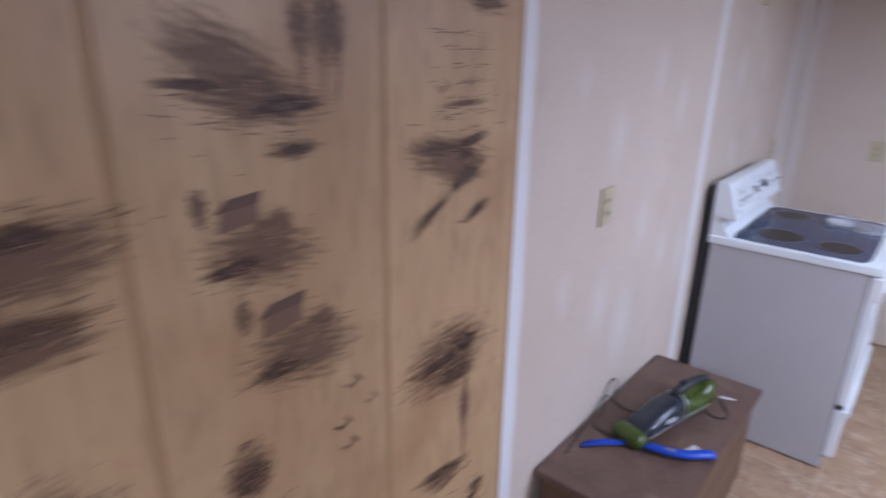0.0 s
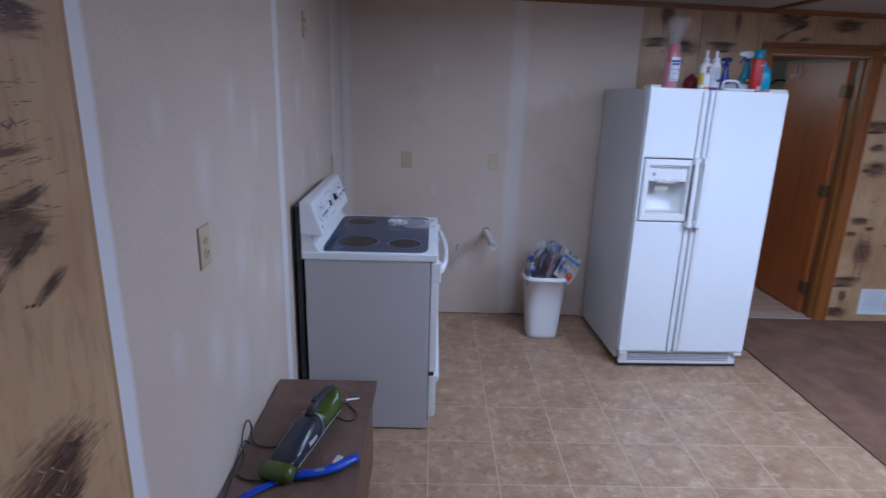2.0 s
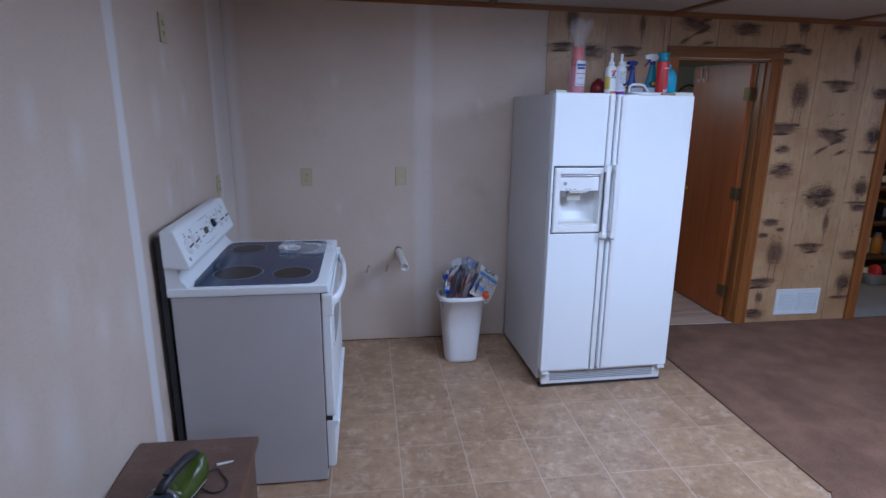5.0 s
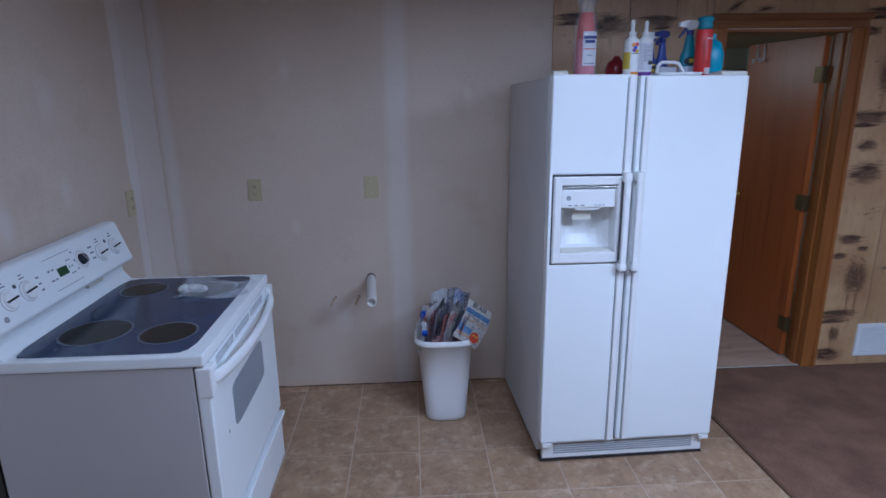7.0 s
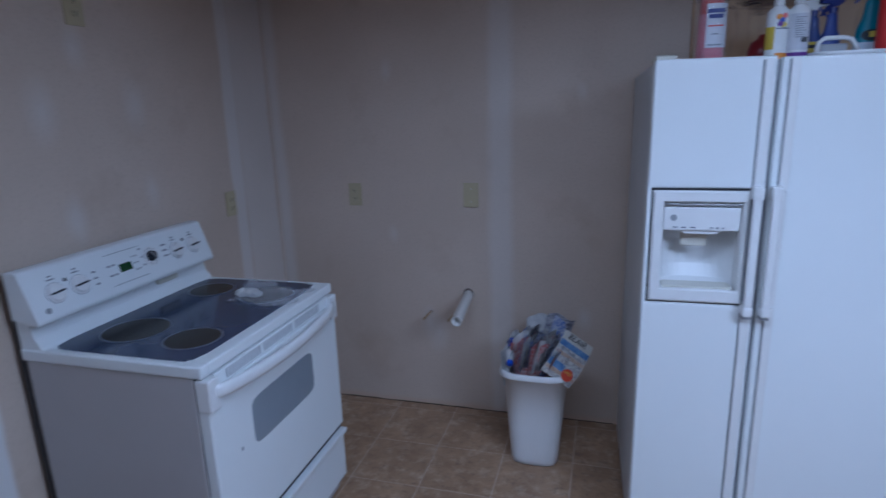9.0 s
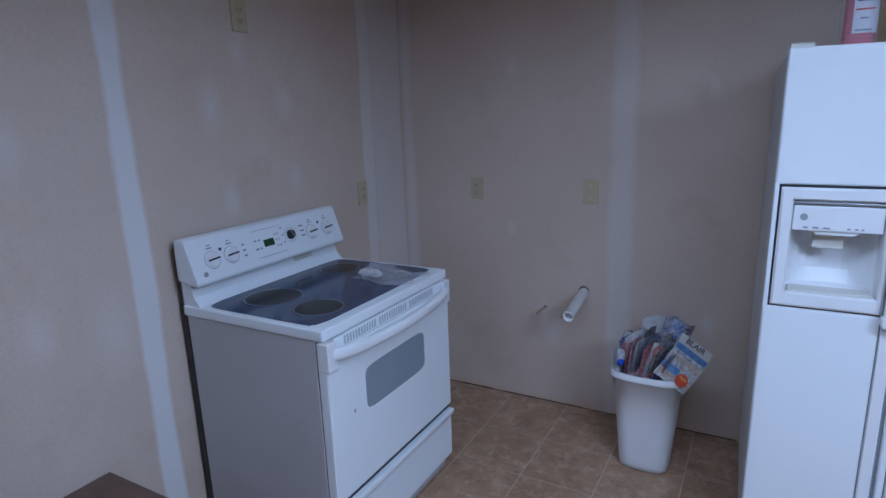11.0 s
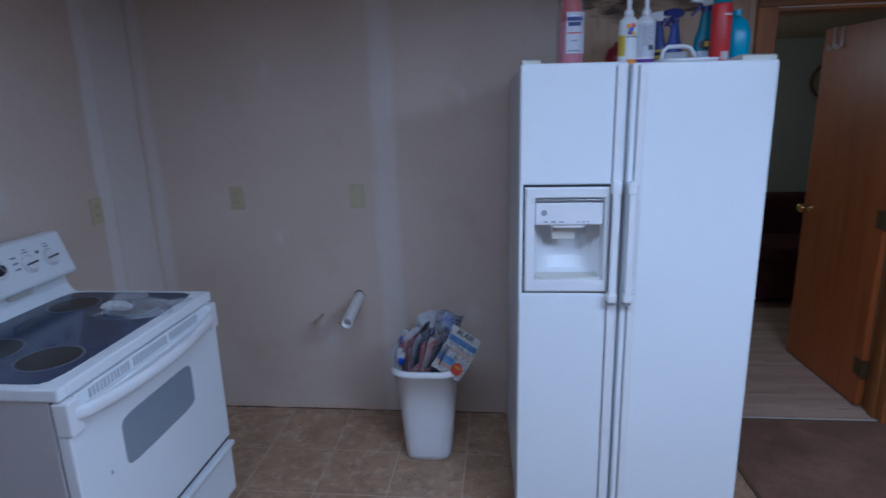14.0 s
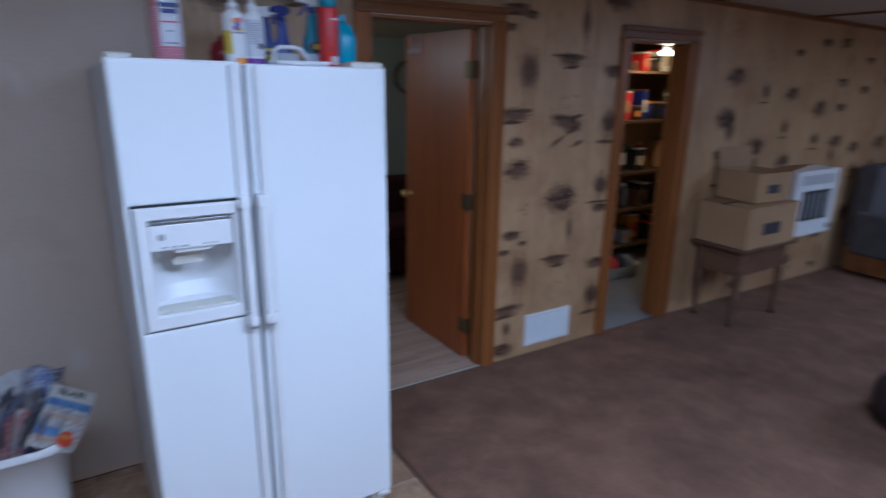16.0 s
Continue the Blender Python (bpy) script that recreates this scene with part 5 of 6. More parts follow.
hand_vacuum()
tool = thing("blue_litter_tool", "bright blue plastic hand tool with forked end on the chest", "hand tool", (-0.022, 0.081, -0.057))
part("grip", tube([(-0.395, 1.595, 0.5210), (-0.36, 1.598, 0.5260), (-0.31, 1.605, 0.5300), (-0.26, 1.632, 0.5300), (-0.215, 1.68, 0.5270), (-0.205, 1.692, 0.5240)], 0.0165, 12, 1.15, 0.65), BLUE, tool, "", True)
part("hang_hole", tube([(-0.325, 1.601, 0.5365), (-0.295, 1.606, 0.5410)], 0.007, 10, 1.0, 0.5), GREY_PRINT, tool, "grey inset")
for dy in (0.0, 0.022):
    part("prong", tube([(-0.39, 1.594 - dy * 0.1, 0.5210), (-0.44, 1.578 - dy * 0.6, 0.5190), (-0.50, 1.535 - dy, 0.5170), (-0.5440, 1.485 - dy, 0.5150)], 0.008, 8, 0.8, 0.6), BLUE, tool, "", True)
scrap = thing("paper_scrap", "small folded white paper scrap on the chest", "paper", (0, 0.088, -0.057))
part("sheet", prism([(-0.305, 1.664), (-0.268, 1.672), (-0.272, 1.70), (-0.292, 1.708)], 0.5095, 0.5170, "z", 0.002), PAPER, scrap)


charger = thing("battery_charger", "thin black charging lead looped on the chest", "charger", (0, 0.063, -0.057))


def cable(points):
    cu = bpy.data.curves.new("cable", "CURVE")
    cu.dimensions = "3D"
    sp = cu.splines.new("BEZIER")
    sp.bezier_points.add(len(points) - 1)
    for p, q in zip(sp.bezier_points, points):
        p.co, p.handle_left_type, p.handle_right_type = q, "AUTO", "AUTO"
    cu.bevel_depth, cu.bevel_resolution = 0.0026, 2
    ob = new("cord", cu)
    me = bpy.data.meshes.new_from_object(ob)
    bpy.data.objects.remove(ob)
    me.materials.append(BLACK)
    ob = new("cord", me)
    ob.parent = charger


cable([(-0.44, 1.83, 0.5140), (-0.50, 1.78, 0.5140), (-0.5540, 1.775, 0.5140), (-0.60, 1.80, 0.5190), (-0.612, 1.83, 0.565), (-0.616, 1.80, 0.595), (-0.618, 1.75, 0.555), (-0.60, 1.70, 0.5140), (-0.59, 1.62, 0.5130), (-0.5140, 1.60, 0.5130), (-0.46, 1.61, 0.5130)])
cable([(-0.605, 1.79, 0.5140), (-0.612, 1.74, 0.5540), (-0.62, 1.70, 0.5240), (-0.61, 1.62, 0.5130), (-0.60, 1.52, 0.5130), (-0.585, 1.42, 0.5130)])
cable([(-0.335, 2.03, 0.5240), (-0.31, 2.06, 0.5160), (-0.285, 2.03, 0.5130), (-0.26, 1.985, 0.5130), (-0.275, 1.945, 0.5130), (-0.32, 1.955, 0.5140), (-0.345, 1.98, 0.5240)])
cable([(-0.45, 1.86, 0.5130), (-0.46, 1.93, 0.5130), (-0.43, 1.96, 0.5140), (-0.40, 1.955, 0.5240)])
part("tip", tube([(-0.315, 2.085, 0.5150), (-0.295, 2.09, 0.5150), (-0.265, 2.10, 0.5150)], 0.005, 8, 0.6), WHITE_PLASTIC, charger, "white plug tip")


def crumpled_bag():
    r = random.Random(12)
    bm = bmesh.new()
    n, m = 16, 12
    g = []
    for j in range(m + 1):
        row = []
        for i in range(n + 1):
            u, v = i / n, j / m
            x = -0.235 + 0.25 * u + 0.015 * math.sin(9 * v)
            y = 3.13 + 0.18 * v + 0.02 * math.sin(7 * u)
            h = 0.004 + 0.028 * math.exp(-((u - 0.25) / 0.22) ** 2 - ((v - 0.45) / 0.3) ** 2) + 0.010 * abs(math.sin(11 * u + 5 * v)) + r.uniform(0, 0.013)
            edge = min(u, v, 1 - u, 1 - v)
            row.append(bm.verts.new((x, y, 0.9245 + h * min(1, edge * 6 + 0.05))))
        g.append(row)
    for a, b in zip(g, g[1:]):
        for i in range(n):
            bm.faces.new((a[i], a[i + 1], b[i + 1], b[i]))
    t = thing("plastic_bag", "crumpled clear plastic bag lying on the cooktop", "plastic bag")
    part("film", bm, BAG, t)
    knob = bmesh.new()
    for k in range(7):
        bl = bmesh.new()
        bmesh.ops.create_icosphere(bl, subdivisions=2, radius=1)
        for vv in bl.verts:
            vv.co *= 1 + r.uniform(-0.25, 0.25)
        merge(knob, bl, Matrix.LocRotScale((-0.205 + 0.018 * (k % 4) + r.uniform(-0.008, 0.008), 3.19 + 0.02 * (k // 4), 0.938), None, (0.022, 0.017, 0.013)))
    part("knotted_end", knob, plain("white_film", (0.55, 0.55, 0.53), 0.35), t, "bunched white end")


crumpled_bag()


# Bedroom
def sofa():
    s = thing("sofa", "dark maroon upholstered sofa in the next room", "sofa", (3.32, 6.2, 0))
    part("base", box(-0.45, 0.45, -0.36, 0.36, 0.06, 0.36, 0.03, 3), MAROON, s)
    part("seat_cushion", box(-0.36, 0.36, -0.38, 0.14, 0.36, 0.47, 0.04, 3), MAROON, s)
    part("backrest", box(-0.45, 0.45, 0.16, 0.36, 0.36, 0.78, 0.06, 3), MAROON, s)
    for x in (-0.50, 0.36):
        part("armrest", box(x, x + 0.14, -0.37, 0.36, 0.2, 0.61, 0.05, 3), MAROON, s)
    for x in (-0.42, 0.37):
        for y in (-0.32, 0.28):
            part("foot", box(x, x + 0.05, y, y + 0.05, 0.004, 0.06, 0.004), CHEST_EDGE, s)


sofa()
cloth = thing("red_blanket", "folded bright red blanket on the arm of the sofa", "blanket")
part("fold", box(2.84, 2.95, 5.86, 6.10, 0.6105, 0.632, 0.009, 3), RED, cloth)
part("fold", box(2.85, 2.94, 5.88, 6.08, 0.6325, 0.648, 0.007, 3), RED, cloth)


def wall_clock():
    c = thing("wall_clock", "round wall clock with a dark rim and pale face", "clock", (3.755, 6.6, 1.66))
    rim = lathe([(0.15, 0.0), (0.155, 0.02), (0.145, 0.035), (0.135, 0.03), (0.135, 0.012)], 32)
    rim.transform(pose(0, -0.001, 0, 90, 0, 0))
    part("rim", rim, CHEST_EDGE, c, "dark rim", True)
    face = lathe([(0.134, 0.0), (0.134, 0.015)], 32)
    face.transform(pose(0, -0.002, 0, 90, 0, 0))
    part("face", face, IVORY, c)
    for a, l in ((40, 0.07), (160, 0.1)):
        h = box(-0.003, 0.003, -0.020, -0.018, -0.01, l)
        h.transform(pose(0, 0, 0, 0, a, 0))
        part("hand_needle", h, PRINT, c)
    for a in range(12):
        t = box(-0.003, 0.003, -0.020, -0.018, 0.105, 0.122)
        t.transform(pose(0, 0, 0, 0, a * 30, 0))
        part("hour_mark", t, PRINT, c)


wall_clock()


# Storage room
def shelving():
    s = thing("storage_shelf", "dark wooden shelving crammed with household things", "shelf", (5.55, 5.42, 0))
    dark = wood("dark_shelf_board", (0.12, 0.065, 0.035), (0.07, 0.038, 0.022), 0.6, 0)
    for x in (-0.95, 0.92):
        for y in (-0.2, 0.17):
            part("post", box(x, x + 0.04, y, y + 0.04, 0.002, 1.9, 0.003), dark, s)
    for z in (0.16, 0.50, 0.84, 1.30, 1.72):
        part("shelf_board", box(-0.95, 0.96, -0.21, 0.21, z, z + 0.025, 0.003), dark, s)
    return s


shelving()
rnd = random.Random(21)
CLUTTER = [CARDBOARD, CHEST_EDGE, RED, GRAPHITE, BLACK, CARDBOARD, CHEST_EDGE, NAVY, GREY_PLASTIC, ORANGE, IVORY, BLACK]
for z, tall in ((0.187, 0.26), (0.527, 0.24), (0.867, 0.30), (1.327, 0.30), (1.747, 0.18)):
    x = 4.64
    while x < 6.42:
        w, h, d = rnd.uniform(0.05, 0.13), tall * rnd.uniform(0.35, 1.0), rnd.uniform(0.12, 0.3)
        mat, kind = rnd.choice(CLUTTER), rnd.random()
        cy = 5.40 + rnd.uniform(-0.04, 0.04)
        if kind < 0.5:
            t = thing("storage_box", "small household carton on the storage shelf", "box", (x + w / 2, cy, z), rnd.uniform(-6, 6), "shelf clutter")
            part("carton", box(-w / 2, w / 2, -d / 2, d / 2, 0, h, 0.004), mat, t)
            part("lid", box(-w / 2 - 0.003, w / 2 + 0.003, -d / 2 - 0.003, d / 2 + 0.003, h + 0.0005, h + 0.014, 0.003), rnd.choice(CLUTTER), t)
            part("label", box(-w * 0.3, w * 0.3, -d / 2 - 0.0015, -d / 2 - 0.0003, h * 0.25, h * 0.7), rnd.choice(CLUTTER), t)
        else:
            r = w * 0.42
            t = thing("storage_jar", "round container on the storage shelf", "jar", (x + w / 2, cy, z), 0, "shelf clutter")
            part("body", lathe([(r * 0.94, 0), (r, 0.008), (r, h * 0.7), (r * 0.6, h * 0.86), (r * 0.55, h * 0.88)], 16), mat, t, "", True)
            part("lid", lathe([(r * 0.62, h * 0.88), (r * 0.62, h), (r * 0.55, h + 0.003)], 16), rnd.choice(CLUTTER), t)
        x += w + rnd.uniform(0.004, 0.02)
bin2 = thing("plastic_tub", "low pale plastic tub on the concrete floor", "tub", (5.0, 5.02, 0.002))
part("tub", squircle([(0.17, 0.1, 0, 0, 0), (0.2, 0.12, 0.1, 0, 0), (0.21, 0.13, 0.105, 0, 0), (0.19, 0.112, 0.1, 0, 0), (0.165, 0.095, 0.01, 0, 0)], 28, 5.0), IVORY, bin2, "", True)
for dx, mat in ((-0.06, RED), (0.05, BLACK), (0.12, GREY_PLASTIC)):
    sh = thing("bundle", "dark bundled cloth in the plastic tub", "bundle", (5.0 + dx, 5.02, 0.013))
    bl = bmesh.new()
    bmesh.ops.create_icosphere(bl, subdivisions=2, radius=1)
    for v in bl.verts:
        v.co *= 1 + rnd.uniform(-0.15, 0.15)
    bl.transform(Matrix.LocRotScale((0, 0, 0.08), None, (0.05, 0.07, 0.08)))
    part("cloth", bl, mat, sh, "", True)
stlamp = thing("storage_lamp", "bright bare lamp under the storage room ceiling", "lamp", (5.30, 4.98, 2.2))
part("cord", tube([(0, 0, 0), (0, 0, -0.25)], 0.006), WHITE_PLASTIC, stlamp)
part("holder", lathe([(0.02, -0.30), (0.028, -0.27), (0.012, -0.245)], 16), WHITE_PLASTIC, stlamp)
bulb = part("bulb", squircle([(0.03, 0.02, -0.335, 0, 0), (0.075, 0.035, -0.33, 0, 0), (0.08, 0.04, -0.315, 0, 0), (0.06, 0.03, -0.302, 0, 0)], 24, 2.4), glow("lit_storage_bulb", (1, 0.95, 0.85), 14.0), stlamp, "lit bulb", True)
bulb.visible_shadow = False


# Along the panelled wall
def side_table():
    t = thing("side_table", "dark brown turned-leg wooden side table", "table", (5.09, 3.95, 0.006))
    part("top", box(-0.33, 0.33, -0.20, 0.20, 0.545, 0.57, 0.008), CHEST_EDGE, t)
    part("apron", box(-0.28, 0.28, -0.16, 0.16, 0.37, 0.5445, 0.003), CHEST_EDGE, t)
    for x in (-0.26, 0.26):
        for y in (-0.14, 0.14):
            leg = lathe([(0.018, 0.0), (0.024, 0.03), (0.015, 0.05), (0.024, 0.2), (0.028, 0.33), (0.018, 0.37), (0.03, 0.40), (0.03, 0.44)], 14)
            leg.transform(pose(x, y, 0))
            part("leg", leg, CHEST_EDGE, t, "", True)


side_table()


def carton(name, label, x, y, z, w, d, h, turn, flaps):
    c = thing(name, label, "box", (x, y, z), turn)
    T = 0.005
    for b in ((-w / 2, w / 2, -d / 2, -d / 2 + T), (-w / 2, w / 2, d / 2 - T, d / 2), (-w / 2, -w / 2 + T, -d / 2 + T, d / 2 - T), (w / 2 - T, w / 2, -d / 2 + T, d / 2 - T)):
        part("side", box(*b, 0.001, h), CARDBOARD, c)
    part("bottom", box(-w / 2 + T, w / 2 - T, -d / 2 + T, d / 2 - T, 0.001, 0.006), CARDBOARD, c)
    for k, ang in enumerate(flaps):
        f = box(-w / 2, w / 2, 0, d * 0.45, -0.002, 0.002)
        f.transform(pose(0, -d / 2 if k == 0 else d / 2, h + 0.003, ang, 0, 0))
        part("flap", f, CARDBOARD, c)
    part("printed_mark", box(-w * 0.2, w * 0.15, -d / 2 - 0.0015, -d / 2 - 0.0003, h * 0.3, h * 0.6), PRINT, c)
    return c


carton("cardboard_box", "wide brown cardboard box on the side table", 5.08, 3.95, 0.5765, 0.58, 0.38, 0.28, 0, (2, 178))
carton("cardboard_box", "open brown cardboard box stacked on another box", 5.12, 3.97, 0.872, 0.36, 0.32, 0.20, -4, (150, 80))


def heater():
    h = thing("wall_heater", "white wall-mounted gas heater with a dark glass window", "heater", (6.03, NORTH - 0.005, 0.48))
    part("case", box(-0.31, 0.31, -0.20, 0.0, 0.0, 0.53, 0.015, 3), WHITE_ENAMEL, h)
    part("window", box(-0.20, 0.20, -0.206, -0.199, 0.13, 0.37, 0.004), BLACK, h, "dark glass window")
    for i in range(6):
        part("louvre", box(-0.24, 0.24, -0.204, -0.199, 0.42 + i * 0.013, 0.426 + i * 0.013), GREY_PLASTIC, h)
    for i in range(5):
        part("burner_bar", box(-0.17 + i * 0.078, -0.145 + i * 0.078, -0.209, -0.205, 0.15, 0.35), GREY_PLASTIC, h)
    part("knob", lathe([(0.02, 0), (0.018, 0.02)], 16), GREY_PLASTIC, h).matrix_basis = pose(0.25, -0.2, 0.06, 90, 0, 0)


heater()


def armchair():
    a = thing("armchair", "dark grey upholstered armchair with a wooden base", "armchair", (7.25, 3.72, 0.006))
    part("base", box(-0.36, 0.36, -0.34, 0.34, 0.03, 0.26, 0.01), CASING_X, a, "orange-brown wooden base")
    part("seat", box(-0.34, 0.34, -0.36, 0.3, 0.26, 0.44, 0.04, 3), surface("grey_blue_cloth", (0.075, 0.065, 0.065), (0.11, 0.10, 0.105), 8.0, 200.0, 0.9, 0.3), a)
    part("backrest", box(-0.36, 0.36, 0.18, 0.38, 0.26, 0.98, 0.06, 3), bpy.data.materials["grey_blue_cloth"], a)
    for x in (-0.42, 0.30):
        part("armrest", box(x, x + 0.12, -0.34, 0.3, 0.2, 0.58, 0.04, 3), bpy.data.materials["grey_blue_cloth"], a)
    for x in (-0.32, 0.27):
        for y in (-0.3, 0.25):
            part("foot", box(x, x + 0.05, y, y + 0.05, 0, 0.03), CHEST_EDGE, a)


armchair()
throw = thing("blue_blanket", "crumpled pale blue blanket on the armchair", "blanket", (7.23, 3.62, 0.4465))
bl = bmesh.new()
g = []
for j in range(13):
    g.append([bl.verts.new((-0.28 + 0.56 * i / 12, -0.26 + 0.42 * j / 12, 0.004 + min(1, min(i, j, 12 - i, 12 - j) / 2) * (0.05 + 0.045 * math.sin(i * 1.3 + j * 0.7) + rnd.uniform(0, 0.03)))) for i in range(13)])
for p, q in zip(g, g[1:]):
    for i in range(12):
        bl.faces.new((p[i], p[i + 1], q[i + 1], q[i]))
part("cloth", bl, surface("pale_blue_cloth", (0.16, 0.22, 0.38), (0.28, 0.34, 0.46), 12.0, 150.0, 0.9, 0.2), throw, "", True)


def footstool():
    # a dark shape of unknown kind, modelled as a low rounded stool
    f = thing("footstool", "dark rounded low shape of unknown kind on the carpet", "footstool", (4.515, 2.484, 0.006))
    hide = surface("dark_cover", (0.020, 0.014, 0.013), (0.034, 0.024, 0.022), 6.0, 160.0, 0.55, 0.15)
    part("cushion", squircle([(0.24, 0.24, 0.05, 0, 0), (0.27, 0.27, 0.08, 0, 0), (0.275, 0.275, 0.20, 0, 0), (0.25, 0.25, 0.25, 0, 0), (0.18, 0.18, 0.265, 0, 0)], 36, 2.6), hide, f, "", True)
    for x in (-0.16, 0.13):
        for y in (-0.16, 0.13):
            part("foot", box(x, x + 0.03, y, y + 0.03, 0.0, 0.052, 0.004), CHEST_EDGE, f)


footstool()


# Printed panelling: planks, grooves and scenes
def stroke(bm, x, z, w, h, d, tilt=0.0):
    """One brush mark: a thin pointed lens in the x-z plane."""
    c, s = math.cos(tilt), math.sin(tilt)
    pts = [(-w / 2, 0), (0, -h / 2), (w / 2, 0), (0, h / 2)]
    bm.faces.new([bm.verts.new((x + u * c - v * s, -d, z + u * s + v * c)) for u, v in pts])


def scene_print(kind, seed):
    """A woodcut-like motif about 0.25 m wide: trees, mounds, streams and birds."""
    r = random.Random(seed)
    bm = bmesh.new()
    shape, grain = bm.loops.layers.uv.new("wash"), bm.loops.layers.uv.new("grain")
    count = [0]

    def mark(x, z, w, h, tilt=0.0, tone=0):
        count[0] += 1
        stroke(bm, x, z, w, h, 0.0016 + count[0] * 0.0000015, tilt)
        bm.faces.ensure_lookup_table()
        bm.faces[-1].material_index = tone

    def patch(x, z, rx, rz, tilt=0.0, dark=True, fine=9.0, grow=1.6):
        """A sponged patch of ink, its grain running along its length."""
        count[0] += 1
        a = math.radians(tilt + r.uniform(-2, 2))
        c, s = math.cos(a), math.sin(a)
        rx, rz = rx * r.uniform(1.25, 1.4), rz * grow * 1.12 * r.uniform(0.95, 1.15)
        du, dv = r.uniform(0, 50), r.uniform(0, 50)
        ends = ((-1, -1), (1, -1), (1, 1), (-1, 1))
        f = bm.faces.new([bm.verts.new((x + u * rx * c - v * rz * s, -0.0004 - 0.00001 * count[0], z + u * rx * s + v * rz * c)) for u, v in ends])
        f.material_index = 1 if dark else 2
        for loop, (u, v) in zip(f.loops, ends):
            loop[shape].uv = (u, v)
            loop[grain].uv = (u * rx * fine + du, v * rz * 70 + dv)

    def hatch(x, z, rx, rz, n, tilt=0.0):
        for k in range(n):
            mark(x + r.gauss(0, rx * 0.5), z + r.gauss(0, rz * 0.5), r.uniform(0.12, 0.4) * rx, r.uniform(0.0012, 0.0026), math.radians(tilt) + r.uniform(-0.15, 0.15))

    def bird(x, z, s):
        mark(x, z, 0.020 * s, 0.005 * s, 0.6)
        mark(x + 0.008 * s, z + 0.006 * s, 0.024 * s, 0.005 * s, 2.3)
        mark(x - 0.009 * s, z + 0.002 * s, 0.020 * s, 0.004 * s, -0.5)

    def crown(x, z, rx, rz, n):
        patch(x, z, rx, rz, 0, False, 70.0, 0.85)
        for k in range(n):
            v = r.uniform(-1, 1)
            mark(x + r.gauss(0, rx * 0.42) * (1 - 0.5 * abs(v)), z + v * rz, r.uniform(0.004, 0.011), r.uniform(0.002, 0.0055), r.uniform(-0.9, 0.9))

    if kind == "grove":
        for tx, top in ((-0.016, 0.25), (0.020, 0.23)):
            for k in range(12):
                mark(tx + r.gauss(0, 0.0012) + 0.0006 * k, 0.0 + k * top / 13, 0.0045 - 0.0002 * k, 0.04)
            crown(tx + 0.004, 0.155, 0.036, top * 0.42, 70)
        patch(-0.055, -0.002, 0.10, 0.009, 1)
        patch(-0.06, -0.018, 0.10, 0.022, 0, False)
        patch(-0.075, -0.046, 0.085, 0.008, 2)
        hatch(-0.05, -0.02, 0.09, 0.03, 26)
    if kind == "tree":
        for k in range(12):
            mark(0.065 + r.gauss(0, 0.001), 0.005 + k * 0.017, 0.004, 0.035)
        crown(0.066, 0.13, 0.022, 0.085, 60)
        patch(-0.005, 0.0, 0.095, 0.011, -2)
        patch(0.0, -0.016, 0.07, 0.018, 0, False)
        patch(0.01, -0.04, 0.045, 0.006, 6)
        hatch(0, -0.02, 0.08, 0.03, 26)
    if kind == "bush":
        for k in range(5):
            mark(0.004 * k - 0.01, 0.02, 0.003, 0.05, r.uniform(-0.3, 0.3))
        crown(0.005, 0.085, 0.05, 0.062, 110)
        patch(0.01, 0.07, 0.04, 0.03, 20, True, 60.0)
        patch(0.0, 0.0, 0.085, 0.008)
        hatch(0, -0.006, 0.08, 0.012, 20)
    if kind == "mound":
        patch(0.0, 0.0, 0.11, 0.056, 4, False, 12.0, 1.3)
        patch(0.005, 0.026, 0.045, 0.013, 6)
        patch(-0.055, -0.012, 0.042, 0.009, 4)
        hatch(0, 0, 0.11, 0.05, 40, 8)
    if kind == "stream":
        patch(-0.006, 0.036, 0.103, 0.015, -14)
        patch(0.0, 0.022, 0.10, 0.030, -10, False)
        patch(0.055, 0.048, 0.052, 0.010, 14)
        patch(0.040, -0.010, 0.058, 0.013, 27)
        patch(-0.045, -0.058, 0.058, 0.011, 34)
        patch(0.072, -0.072, 0.042, 0.011, 16)
        hatch(0.01, 0.088, 0.10, 0.02, 14)
        hatch(0, 0.03, 0.11, 0.03, 30, -8)
        for k in range(3):
            mark(0.02 + 0.012 * k, -0.083 - 0.003 * k, 0.010, 0.006)
        bird(-0.02, 0.13, 1.2)
        bird(0.045, 0.137, 0.9)
    if kind == "bank":
        patch(0, 0.0, 0.085, 0.016, 0)
        patch(0.0, -0.018, 0.07, 0.022, 0, False)
        hatch(0, -0.008, 0.085, 0.02, 22)
        for k in range(7):
            mark(-0.07 + 0.012 * k + r.uniform(-0.004, 0.004), 0.016, 0.003, r.uniform(0.012, 0.03))
    if kind == "birds":
        for k in range(4):
            bird(r.uniform(-0.08, 0.08), r.uniform(-0.08, 0.08), r.uniform(0.8, 1.3))
    if kind == "rock":
        patch(0.0, 0.01, 0.12, 0.08, 6, False, 16.0, 1.3)
        patch(-0.015, 0.008, 0.095, 0.013, 4)
        patch(0.03, -0.035, 0.07, 0.022, 2)
        patch(0.05, 0.03, 0.05, 0.02, -12, True, 30.0)
        hatch(0, 0.0, 0.12, 0.07, 40, 5)
        for k in range(9):
            mark(r.uniform(-0.05, 0.08), r.uniform(-0.03, 0.06), r.uniform(0.012, 0.03), 0.003, r.uniform(-0.9, 0.9), 3)
